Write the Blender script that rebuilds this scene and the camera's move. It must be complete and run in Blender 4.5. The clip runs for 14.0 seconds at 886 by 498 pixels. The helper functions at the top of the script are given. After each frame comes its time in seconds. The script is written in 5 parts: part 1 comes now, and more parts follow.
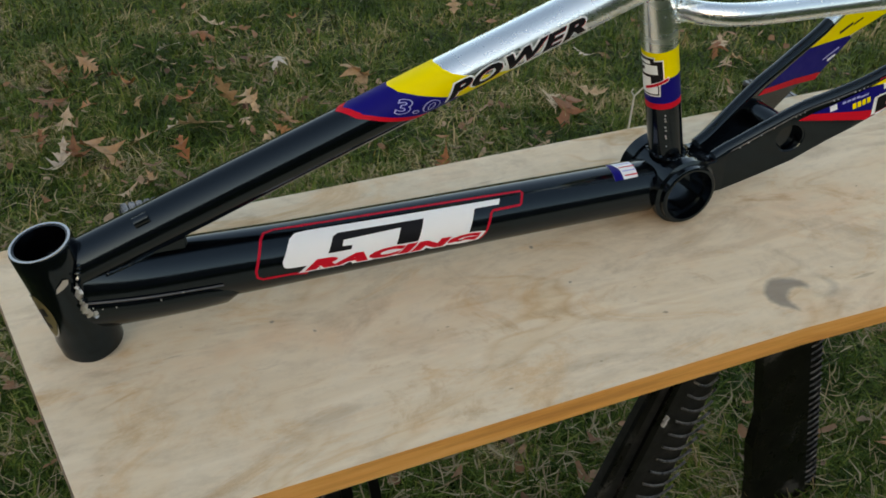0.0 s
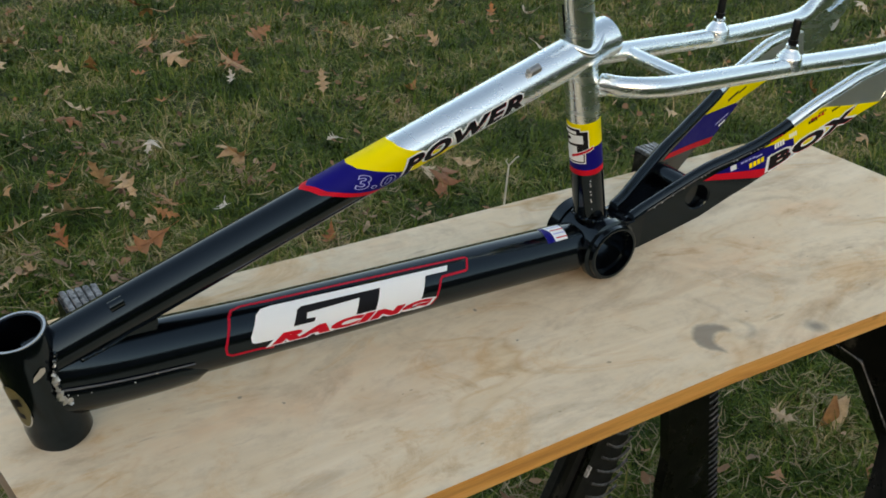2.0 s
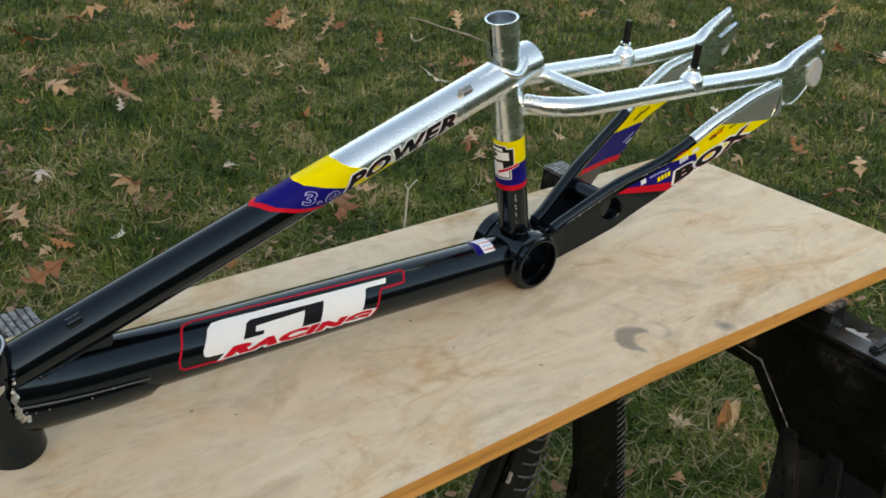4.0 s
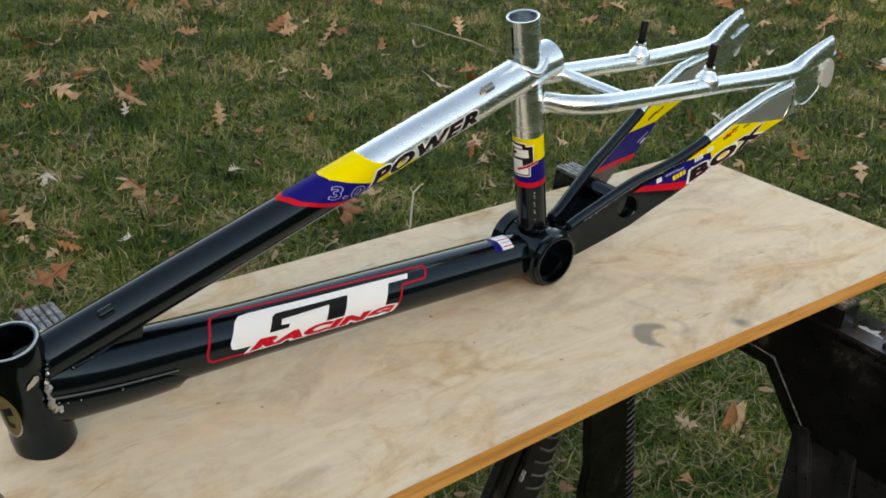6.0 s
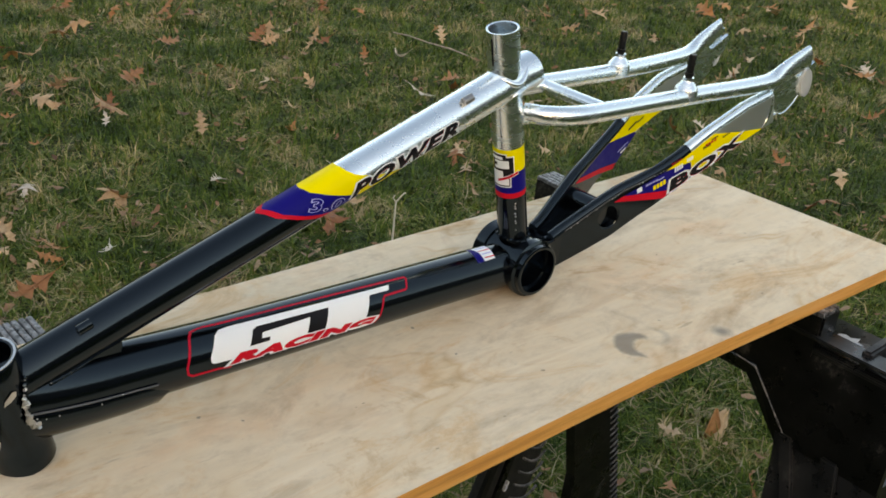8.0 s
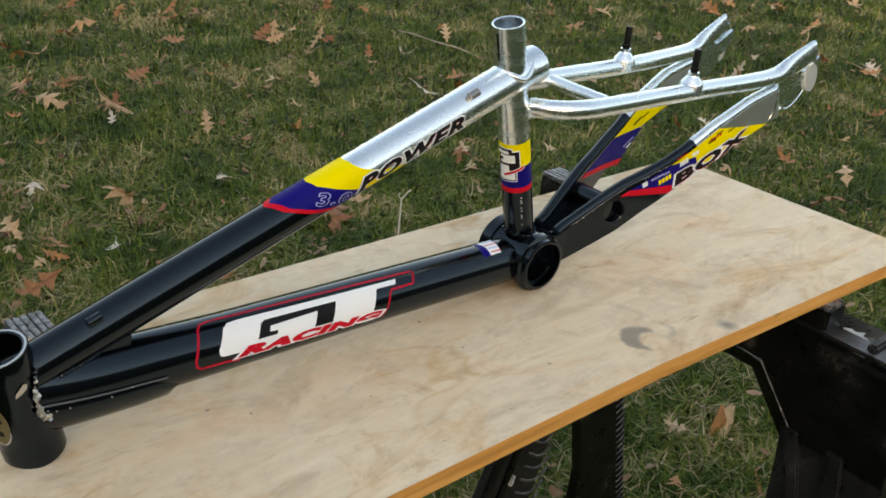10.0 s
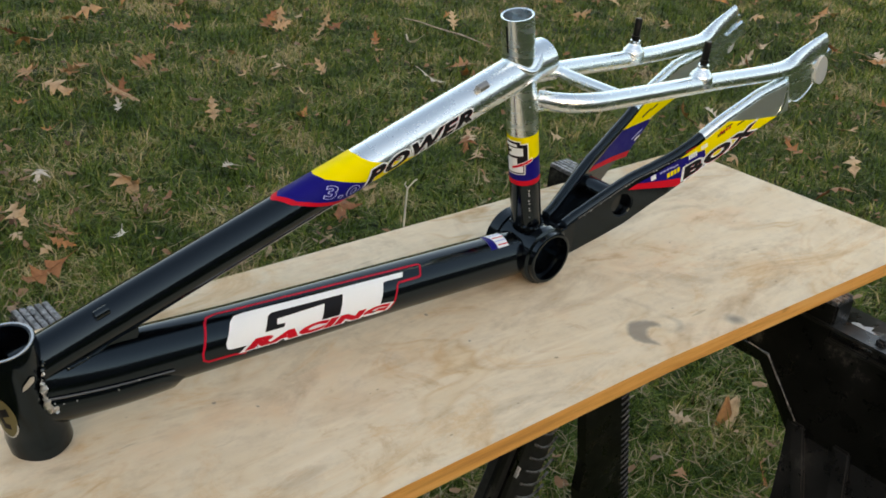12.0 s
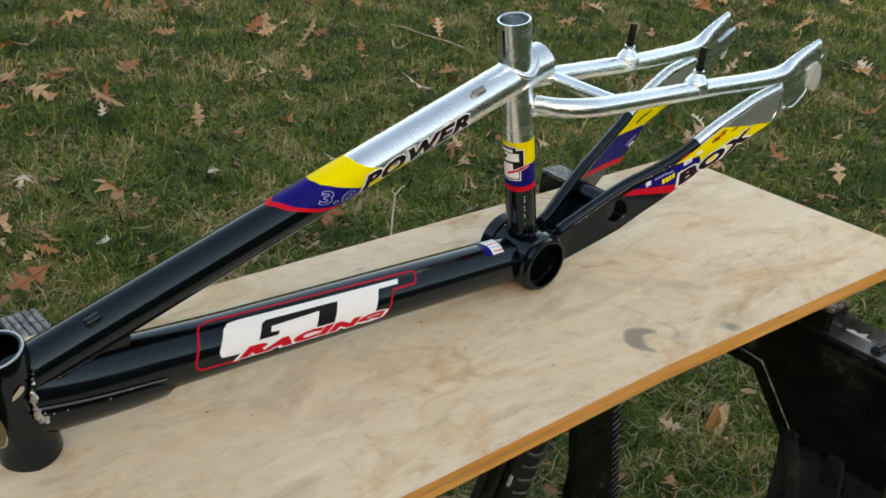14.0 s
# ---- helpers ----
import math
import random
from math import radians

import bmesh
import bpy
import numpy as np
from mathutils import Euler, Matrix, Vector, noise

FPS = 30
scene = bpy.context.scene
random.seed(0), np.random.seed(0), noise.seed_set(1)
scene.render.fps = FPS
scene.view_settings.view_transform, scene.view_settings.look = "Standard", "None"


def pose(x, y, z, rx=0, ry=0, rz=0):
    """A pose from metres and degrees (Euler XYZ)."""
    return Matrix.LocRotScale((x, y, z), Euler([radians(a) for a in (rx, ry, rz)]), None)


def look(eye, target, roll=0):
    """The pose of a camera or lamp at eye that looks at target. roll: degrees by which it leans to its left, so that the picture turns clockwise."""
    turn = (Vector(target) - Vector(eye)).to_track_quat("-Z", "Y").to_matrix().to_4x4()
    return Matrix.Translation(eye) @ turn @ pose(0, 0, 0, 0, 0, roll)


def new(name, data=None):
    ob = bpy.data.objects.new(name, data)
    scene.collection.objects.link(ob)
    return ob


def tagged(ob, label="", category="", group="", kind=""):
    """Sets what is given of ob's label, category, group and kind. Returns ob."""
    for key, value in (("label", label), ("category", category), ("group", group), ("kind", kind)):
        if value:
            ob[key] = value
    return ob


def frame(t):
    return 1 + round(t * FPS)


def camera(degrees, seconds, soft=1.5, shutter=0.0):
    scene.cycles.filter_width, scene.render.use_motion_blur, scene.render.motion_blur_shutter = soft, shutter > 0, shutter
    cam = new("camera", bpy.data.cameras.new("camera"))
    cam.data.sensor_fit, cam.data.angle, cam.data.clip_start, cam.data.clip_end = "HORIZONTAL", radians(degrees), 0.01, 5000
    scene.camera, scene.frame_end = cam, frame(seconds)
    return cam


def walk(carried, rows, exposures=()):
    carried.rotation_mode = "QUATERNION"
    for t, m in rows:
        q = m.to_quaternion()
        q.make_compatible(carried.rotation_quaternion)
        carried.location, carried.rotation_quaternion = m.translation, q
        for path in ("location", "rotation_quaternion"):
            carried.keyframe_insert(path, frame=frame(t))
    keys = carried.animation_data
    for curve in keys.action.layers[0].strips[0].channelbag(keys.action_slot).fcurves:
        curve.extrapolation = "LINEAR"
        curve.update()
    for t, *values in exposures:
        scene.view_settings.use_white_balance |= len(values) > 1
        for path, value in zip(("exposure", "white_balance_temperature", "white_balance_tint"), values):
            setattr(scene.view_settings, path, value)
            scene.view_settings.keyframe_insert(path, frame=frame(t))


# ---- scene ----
SOFT = 1.7
cam = camera(47.36, 14.0, soft=SOFT)
# seconds, eye x y z, yaw, pitch, roll
PATH = [
    (0, 0.0049, -0.6531, 1.2514, -26.22, -34.49, 2.03),
    (0.5, 0.0015, -0.6525, 1.2603, -27.18, -33.41, 2.35),
    (1, -0.0102, -0.6571, 1.2623, -28.54, -32.19, 3.25),
    (1.5, -0.0307, -0.6536, 1.2648, -32.37, -31.19, 3.41),
    (2, -0.0888, -0.6452, 1.2662, -35.76, -29.90, 3.87),
    (2.5, -0.1397, -0.6321, 1.2673, -42.65, -30.05, 5.60),
    (3, -0.1482, -0.6429, 1.2718, -42.60, -29.05, 5.45),
    (3.2, -0.1476, -0.6480, 1.2740, -42.73, -28.41, 5.87),
    (5.3, -0.1794, -0.6511, 1.2655, -43.66, -27.18, 5.99),
    (5.5, -0.1809, -0.6511, 1.2655, -43.64, -26.87, 6.12),
    (6, -0.1830, -0.6459, 1.2634, -43.39, -27.28, 6.16),
    (6.5, -0.1817, -0.6418, 1.2632, -43.87, -27.33, 6.24),
    (7, -0.1798, -0.6407, 1.2645, -43.71, -27.11, 6.07),
    (7.5, -0.1786, -0.6442, 1.2671, -43.96, -26.89, 6.12),
    (8, -0.1798, -0.6460, 1.2668, -44.35, -26.76, 6.26),
    (10.5, -0.1862, -0.6500, 1.2642, -43.94, -26.89, 5.93),
    (11, -0.1869, -0.6448, 1.2648, -43.74, -27.23, 6.23),
    (11.5, -0.1845, -0.6419, 1.2673, -44.06, -27.09, 6.33),
    (12, -0.1835, -0.6439, 1.2675, -43.83, -27.58, 6.22),
    (12.5, -0.1854, -0.6496, 1.2671, -43.47, -27.47, 6.00),
    (13, -0.1842, -0.6477, 1.2657, -43.90, -27.47, 6.08),
    (13.5, -0.1841, -0.6420, 1.2647, -44.21, -27.17, 6.50),
    (14, -0.1854, -0.6291, 1.2610, -44.85, -27.10, 6.72),
]
walk(cam, [(t, pose(x, y, z, 0, 0, yaw) @ pose(0, 0, 0, 90 + pitch) @ pose(0, 0, 0, 0, 0, roll)) for t, x, y, z, yaw, pitch, roll in PATH],
     [(0.0, 1.59, 9400, 15), (1.5, 1.63, 9300, 14), (3.0, 1.79, 9600, 15), (5.3, 1.91, 9900, 17), (14.0, 1.91, 9900, 17)])

# ---- light: open shade late in the day; unseen added walls block the low sun ----
world = bpy.data.worlds.new("sky")
scene.world = world
world.use_nodes = True
wn, wl = world.node_tree.nodes, world.node_tree.links
sky = wn.new("ShaderNodeTexSky")
sky.sky_type, sky.sun_disc = "NISHITA", False
sky.sun_elevation, sky.sun_rotation = radians(14), radians(222)
sky.air_density, sky.dust_density, sky.ozone_density = 1.0, 1.2, 1.0
wl.new(sky.outputs[0], wn["Background"].inputs[0])
wn["Background"].inputs[1].default_value = 0.15
sun = new("sun", bpy.data.lights.new("sun", "SUN"))
sun.data.energy, sun.data.angle, sun.data.color = 1.0, radians(6), (1.0, 0.90, 0.78)
sun.matrix_world = look((0, 0, 0), (0.649, 0.721, -0.242))

# ---- small tools ----
BOARD_Z = 0.74          # height of the board's top over the lawn


def material(name, colour, rough=0.5, metal=0.0, coat=0.0, spec=0.5):
    m = bpy.data.materials.new(name)
    m.use_nodes = True
    b = m.node_tree.nodes["Principled BSDF"]
    b.inputs["Base Color"].default_value = (*colour, 1)
    b.inputs["Roughness"].default_value, b.inputs["Metallic"].default_value = rough, metal
    b.inputs["Coat Weight"].default_value, b.inputs["Coat Roughness"].default_value = coat, 0.05
    b.inputs["Specular IOR Level"].default_value = spec
    return m


def node(m, kind, **settings):
    n = m.node_tree.nodes.new(kind)
    for key, value in settings.items():
        if key in n.inputs:
            n.inputs[key].default_value = value
    return n


def wire(m, a, out, b, into):
    m.node_tree.links.new(a.outputs[out], b.inputs[into])


def ramp(m, stops):
    r = m.node_tree.nodes.new("ShaderNodeValToRGB")
    e = r.color_ramp.elements
    while len(e) < len(stops):
        e.new(0.5)
    for item, (at, colour) in zip(e, stops):
        item.position, item.color = at, (*colour, 1)
    return r


def noise_of(m, coords, scale, detail=4.0, rough=0.55, stretch=(1, 1, 1)):
    mp = node(m, "ShaderNodeMapping")
    mp.inputs["Scale"].default_value = stretch
    wire(m, coords, "Object", mp, "Vector")
    n = node(m, "ShaderNodeTexNoise", Scale=scale, Detail=detail, Roughness=rough)
    wire(m, mp, "Vector", n, "Vector")
    return n


def bump(m, source, out, strength, distance):
    b = node(m, "ShaderNodeBump", Strength=strength, Distance=distance)
    wire(m, source, out, b, "Height")
    wire(m, b, "Normal", m.node_tree.nodes["Principled BSDF"], "Normal")
    return b


def thing(name, label, category, group="", at=(0, 0, 0), kind=""):
    ob = new(name)
    ob.location = at
    ob.empty_display_size = 0.02
    return tagged(ob, label, category, group, kind)


def part(name, bm, mat, parent=None, label="", smooth=True):
    me = bpy.data.meshes.new(name)
    bmesh.ops.recalc_face_normals(bm, faces=bm.faces)
    bm.to_mesh(me)
    bm.free()
    for p in me.polygons:
        p.use_smooth = smooth
    if smooth:
        me.set_sharp_from_angle(angle=radians(38))
    for one in (mat if isinstance(mat, (list, tuple)) else [mat]):
        me.materials.append(one)
    ob = new(name, me)
    if parent is not None:
        ob.parent = parent
        base = parent
        shift = Vector()
        while base is not None:
            shift += base.location
            base = base.parent
        ob.location = -shift
    if label:
        ob["label"] = label
    return ob


def sweep(bm, points, radii, sides=32, squash=None, caps=True, up=(0, 0, 1)):
    """A tube along points; radii one a point; squash: (across, upward) factors a point."""
    pts = [Vector(p) for p in points]
    rings = []
    for i, p in enumerate(pts):
        d = (pts[min(i + 1, len(pts) - 1)] - pts[max(i - 1, 0)]).normalized()
        side = d.cross(Vector(up)).normalized()
        top = side.cross(d)
        sa, su = squash[i] if squash else (1, 1)
        rings.append([bm.verts.new(p + radii[i] * (math.cos(a) * sa * side + math.sin(a) * su * top))
                      for a in (2 * math.pi * k / sides for k in range(sides))])
    for a, b in zip(rings, rings[1:]):
        for k in range(sides):
            bm.faces.new((a[k], a[(k + 1) % sides], b[(k + 1) % sides], b[k]))
    if caps:
        bm.faces.new(rings[0])
        bm.faces.new(rings[-1])
    return rings


def smooth_line(points, steps=8):
    """A rounded line through points (Catmull-Rom)."""
    p = [Vector(q) for q in points]
    p = [2 * p[0] - p[1]] + p + [2 * p[-1] - p[-2]]
    out = []
    for a, b, c, d in zip(p, p[1:], p[2:], p[3:]):
        for k in range(steps):
            t = k / steps
            out.append(0.5 * (2 * b + (c - a) * t + (2 * a - 5 * b + 4 * c - d) * t * t + (3 * b - a - 3 * c + d) * t ** 3))
    return out + [p[-2]]


def hollow(bm, start, end, outer, inner, sides=40, profile=None):
    """An open-ended pipe with a real wall; profile: (share of the length, outer radius)."""
    a, b = Vector(start), Vector(end)
    d = (b - a).normalized()
    side = d.cross(Vector((0, 1, 0.001))).normalized()
    top = side.cross(d)
    line = [(s, r) for s, r in (profile or [(0, outer), (1, outer)])]
    line += [(1, inner + 0.0006), (0.997, inner), (0.003, inner), (0, inner + 0.0006)]
    rings = [[bm.verts.new(a.lerp(b, s) + r * (math.cos(w) * side + math.sin(w) * top))
              for w in (2 * math.pi * k / sides for k in range(sides))] for s, r in line]
    for one, two in zip(rings, rings[1:] + rings[:1]):
        for k in range(sides):
            bm.faces.new((one[k], one[(k + 1) % sides], two[(k + 1) % sides], two[k]))


def slab(bm, outline, y0, y1, holes=(), cuts=()):
    """A plate: outline in x, z, from y0 to y1, with round holes (x, z, radius); y0, y1 may be functions of x that bend at cuts."""
    f0 = y0 if callable(y0) else (lambda x: y0)
    f1 = y1 if callable(y1) else (lambda x: y1)
    loops = [outline] + [[(x + r * math.cos(2 * math.pi * k / 24), z + r * math.sin(2 * math.pi * k / 24)) for k in range(24)] for x, z, r in holes]
    sides = []
    for y in (0.0, 1.0):
        edges, rows = [], []
        for loop in loops:
            vs = [bm.verts.new((x, y, z)) for x, z in loop]
            rows.append(vs)
            edges += [bm.edges.new((vs[i], vs[(i + 1) % len(vs)])) for i in range(len(vs))]
        bmesh.ops.triangle_fill(bm, use_beauty=True, edges=edges)
        sides.append(rows)
    for one, two in zip(*sides):
        for i in range(len(one)):
            j = (i + 1) % len(one)
            bm.faces.new((one[i], one[j], two[j], two[i]))
    for x in cuts:
        bmesh.ops.bisect_plane(bm, geom=list(bm.verts) + list(bm.edges) + list(bm.faces), plane_co=(x, 0, 0), plane_no=(1, 0, 0))
    for v in bm.verts:
        v.co.y = f0(v.co.x) if v.co.y < 0.5 else f1(v.co.x)


def box(bm, lo, hi, bevel=0.0, turn=None):
    made = bmesh.ops.create_cube(bm, size=1.0)["verts"]
    mid, size = (Vector(lo) + Vector(hi)) / 2, Vector(hi) - Vector(lo)
    for v in made:
        v.co = Vector((v.co.x * size.x, v.co.y * size.y, v.co.z * size.z))
        if turn:
            v.co = turn @ v.co
        v.co += mid
    if bevel:
        edges = list({e for v in made for e in v.link_edges})
        bmesh.ops.bevel(bm, geom=edges, offset=bevel, segments=2, affect="EDGES")

# ---- materials ----
def bsdf(m):
    return m.node_tree.nodes["Principled BSDF"]


def rough_by(m, scale, low, high, stretch=(1, 1, 1)):
    tc = node(m, "ShaderNodeTexCoord")
    n = noise_of(m, tc, scale, 6, 0.6, stretch)
    r = ramp(m, [(0.3, (low,) * 3), (0.75, (high,) * 3)])
    wire(m, n, "Fac", r, "Fac")
    wire(m, r, "Color", bsdf(m), "Roughness")
    return tc, n


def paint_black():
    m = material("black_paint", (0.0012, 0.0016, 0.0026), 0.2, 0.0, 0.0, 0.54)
    # bluish specular tint stands in for blue sky mirrored in the gloss
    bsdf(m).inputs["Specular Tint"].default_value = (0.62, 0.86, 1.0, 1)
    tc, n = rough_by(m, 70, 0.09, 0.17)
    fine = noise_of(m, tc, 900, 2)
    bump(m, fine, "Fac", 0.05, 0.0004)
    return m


def polished():
    m = material("polished_aluminium", (0.86, 0.95, 0.98), 0.16, 1.0)
    tc, n = rough_by(m, 30, 0.20, 0.33, (1, 1, 3))
    fine = noise_of(m, tc, 160, 4, 0.6, (0.4, 1, 1))
    bump(m, fine, "Fac", 0.05, 0.0006)
    return m


def decal(name, colour, rough=0.4):
    m = material(name, colour, rough, 0, 0.0, 0.11)
    rough_by(m, 120, rough * 0.8, rough * 1.5)
    return m


def brushed():
    m = material("brushed_aluminium", (0.80, 0.83, 0.84), 0.4, 1.0)
    tc, n = rough_by(m, 60, 0.36, 0.50, (1, 1, 4))
    bump(m, noise_of(m, tc, 300, 4, 0.6, (0.3, 1, 1)), "Fac", 0.06, 0.0006)
    return m


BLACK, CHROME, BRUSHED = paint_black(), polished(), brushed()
RED = decal("red_decal", (0.66, 0.008, 0.025))
DEEP_RED = decal("deep_red_decal", (0.52, 0.008, 0.030))
BLUE = decal("blue_decal", (0.004, 0.004, 0.165))
YELLOW = decal("yellow_decal", (0.92, 0.77, 0.016))
WHITE = decal("white_decal", (0.86, 0.92, 0.95), 0.35)
INK = decal("black_decal", (0.010, 0.010, 0.012), 0.35)
PALE = decal("pale_blue_decal", (0.42, 0.46, 0.80), 0.4)
GOLD = decal("gold_badge", (0.17, 0.145, 0.07), 0.35)
RIM = material("dull_metal_rim", (0.55, 0.56, 0.56), 0.24, 0.9)
SATIN = material("satin_aluminium", (0.78, 0.80, 0.80), 0.5, 0.6)
EDGE_GREY = material("edge_and_weld_grey", (0.11, 0.115, 0.12), 0.4, 0.4)
GUIDE = material("grey_cast_guide", (0.30, 0.30, 0.29), 0.35, 0.8)
BARE = material("chipped_bare_weld", (0.62, 0.61, 0.58), 0.35, 0.9)


def mottled(name, a, b, scale, rough=0.9):
    m = material(name, a, rough)
    n = noise_of(m, node(m, "ShaderNodeTexCoord"), scale, 6, 0.65)
    r = ramp(m, [(0.35, a), (0.7, b)])
    wire(m, n, "Fac", r, "Fac")
    wire(m, r, "Color", bsdf(m), "Base Color")
    return m


def plastic(name, spec, tones, dusty):
    m = material(name, (0.006, 0.006, 0.006), 0.4, 0, 0, spec)
    tc, n = rough_by(m, 35, 0.2, 0.5)
    dust = noise_of(m, tc, 16, 8, 0.7)
    r = ramp(m, [(0.42, (tones[0],) * 3), (0.58, (tones[1],) * 3), (dusty, (tones[2], tones[2] * 0.96, tones[2] * 0.9))])
    wire(m, dust, "Fac", r, "Fac")
    wire(m, r, "Color", bsdf(m), "Base Color")
    bump(m, n, "Fac", 0.15, 0.002)
    return m


PLASTIC = plastic("black_plastic", 0.22, (0.003, 0.008, 0.065), 0.66)
CAP_PLASTIC = mottled("scraped_cap_plastic", (0.005, 0.0055, 0.0065), (0.024, 0.025, 0.027), 60, 0.2)
cap_tc, cap_n = rough_by(CAP_PLASTIC, 25, 0.15, 0.75)
bump(CAP_PLASTIC, noise_of(CAP_PLASTIC, cap_tc, 90, 4), "Fac", 0.35, 0.003)
DUSTY_PLASTIC = mottled("dusty_black_plastic", (0.005, 0.005, 0.006), (0.034, 0.034, 0.034), 60, 0.45)
RUNG = mottled("rubbed_grey_rung", (0.012, 0.013, 0.014), (0.20, 0.205, 0.21), 110, 0.38)
# black grip plastic mottled with pale grey at random
GRIP = mottled("mottled_grip_plastic", (0.008, 0.009, 0.010), (0.30, 0.31, 0.32), 130, 0.3)
rough_by(GRIP, 60, 0.12, 0.5)
WORN_RIM = mottled("scuffed_plastic_rim", (0.06, 0.06, 0.06), (0.48, 0.47, 0.45), 90, 0.5)
LEG_PLASTIC = plastic("black_leg_plastic", 0.5, (0.005, 0.012, 0.06), 0.70)
# pale colour for the leg's scuff and for glare painted on the cap
SCUFF_GLARE = material("pale_scuff_and_glare", (0.55, 0.57, 0.58), 0.5)


def mixed(m, fac, a, b, blend="MIX"):
    """A colour mix of two outputs by a third; each is (node, output) or a plain value."""
    n = m.node_tree.nodes.new("ShaderNodeMix")
    n.data_type, n.blend_type = "RGBA", blend
    for socket, value in ((0, fac), (6, a), (7, b)):
        if isinstance(value, tuple) and hasattr(value[0], "outputs"):
            m.node_tree.links.new(value[0].outputs[value[1]], n.inputs[socket])
        else:
            n.inputs[socket].default_value = value if socket == 0 else (*value, 1)
    return n


def maths(m, op, a, b=None, clamp=False):
    n = m.node_tree.nodes.new("ShaderNodeMath")
    n.operation, n.use_clamp = op, clamp
    for k, value in enumerate((a, b)):
        if value is None:
            continue
        if isinstance(value, tuple):
            m.node_tree.links.new(value[0].outputs[value[1]], n.inputs[k])
        else:
            n.inputs[k].default_value = value
    return n


def disc(m, coords, x, y, radius, soft):
    """1 inside a round mark on the board, 0 outside."""
    d = m.node_tree.nodes.new("ShaderNodeVectorMath")
    d.operation = "DISTANCE"
    d.inputs[1].default_value = (x, y, 0)
    m.node_tree.links.new(coords, d.inputs[0])
    r = m.node_tree.nodes.new("ShaderNodeMapRange")
    r.inputs["From Min"].default_value, r.inputs["From Max"].default_value = radius + soft, radius - soft
    m.node_tree.links.new(d.outputs["Value"], r.inputs["Value"])
    return r


def plywood():
    m = material("plywood_face", (0.6, 0.48, 0.33), 0.62)
    tc = node(m, "ShaderNodeTexCoord")
    figure = noise_of(m, tc, 3.2, 4, 0.55, (0.9, 3.0, 1))
    figure.inputs["Distortion"].default_value = 1.6
    r1 = ramp(m, [(0.30, (0.80, 0.69, 0.525)), (0.45, (0.735, 0.61, 0.44)), (0.55, (0.78, 0.665, 0.495)), (0.70, (0.62, 0.465, 0.305))])
    wire(m, figure, "Fac", r1, "Fac")
    grain = noise_of(m, tc, 30, 5, 0.6, (0.6, 7, 1))
    r2 = ramp(m, [(0.3, (0.86, 0.84, 0.80)), (0.62, (1, 1, 1))])
    wire(m, grain, "Fac", r2, "Fac")
    a0 = mixed(m, 0.22, (r1, "Color"), (r2, "Color"), "MULTIPLY")
    cloud = noise_of(m, tc, 11, 8, 0.66, (0.8, 1.3, 1))
    cloud.inputs["Distortion"].default_value = 0.8
    rc = ramp(m, [(0.34, (0.80, 0.76, 0.72)), (0.48, (1, 0.99, 0.98)), (0.60, (1.0, 0.97, 0.93)), (0.70, (0.80, 0.66, 0.52))])
    wire(m, cloud, "Fac", rc, "Fac")
    a = mixed(m, 1.0, (a0, 2), (rc, "Color"), "MULTIPLY")
    # fine mottling, and orange-brown blotches
    fine = noise_of(m, tc, 48, 7, 0.7, (0.7, 1.2, 1))
    rf = ramp(m, [(0.32, (0.86, 0.84, 0.82)), (0.50, (1, 1, 1)), (0.70, (1.05, 1.03, 1.0))])
    wire(m, fine, "Fac", rf, "Fac")
    a = mixed(m, 0.8, (a, 2), (rf, "Color"), "MULTIPLY")
    blot = noise_of(m, tc, 6.5, 9, 0.72, (0.7, 1.5, 1))
    blot.inputs["Distortion"].default_value = 1.2
    rb = ramp(m, [(0.52, (1, 1, 1)), (0.60, (0.95, 0.84, 0.72)), (0.66, (0.84, 0.68, 0.52)), (0.72, (0.98, 0.92, 0.86))])
    wire(m, blot, "Fac", rb, "Fac")
    a = mixed(m, 0.9, (a, 2), (rb, "Color"), "MULTIPLY")
    # warm swirling heartwood figure
    wave = m.node_tree.nodes.new("ShaderNodeTexWave")
    wave.inputs["Scale"].default_value, wave.inputs["Distortion"].default_value = 2.6, 11
    wave.inputs["Detail"].default_value, wave.inputs["Detail Scale"].default_value = 3, 1.4
    mp = node(m, "ShaderNodeMapping")
    mp.inputs["Scale"].default_value, mp.inputs["Rotation"].default_value = (0.8, 3.2, 1), (0, 0, 0.16)
    wire(m, tc, "Object", mp, "Vector")
    wire(m, mp, "Vector", wave, "Vector")
    r3 = ramp(m, [(0.72, (1, 1, 1)), (0.92, (0.85, 0.72, 0.57)), (1.0, (0.96, 0.92, 0.85))])
    wire(m, wave, "Fac", r3, "Fac")
    patches = noise_of(m, tc, 6, 3, 0.5, (1, 1.6, 1))
    r4 = ramp(m, [(0.46, (0,) * 3), (0.64, (1,) * 3)])
    wire(m, patches, "Fac", r4, "Fac")
    b = mixed(m, (r4, "Color"), (a, 2), (r3, "Color"), "MULTIPLY")
    # grey crescent left by a wet rim, a spot, and small specks
    xy = m.node_tree.nodes.new("ShaderNodeVectorMath")
    xy.operation = "MULTIPLY_ADD"
    xy.inputs[1].default_value = (1, 1, 0)
    wob = noise_of(m, tc, 55, 3)
    ws = m.node_tree.nodes.new("ShaderNodeVectorMath")
    ws.operation = "MULTIPLY_ADD"
    ws.inputs[1].default_value, ws.inputs[2].default_value = (0.010, 0.010, 0), (-0.005, -0.005, 0)
    wire(m, wob, "Color", ws, 0)
    wire(m, tc, "Object", xy, 0)
    wire(m, ws, 0, xy, 2)
    flat = xy.outputs[0]
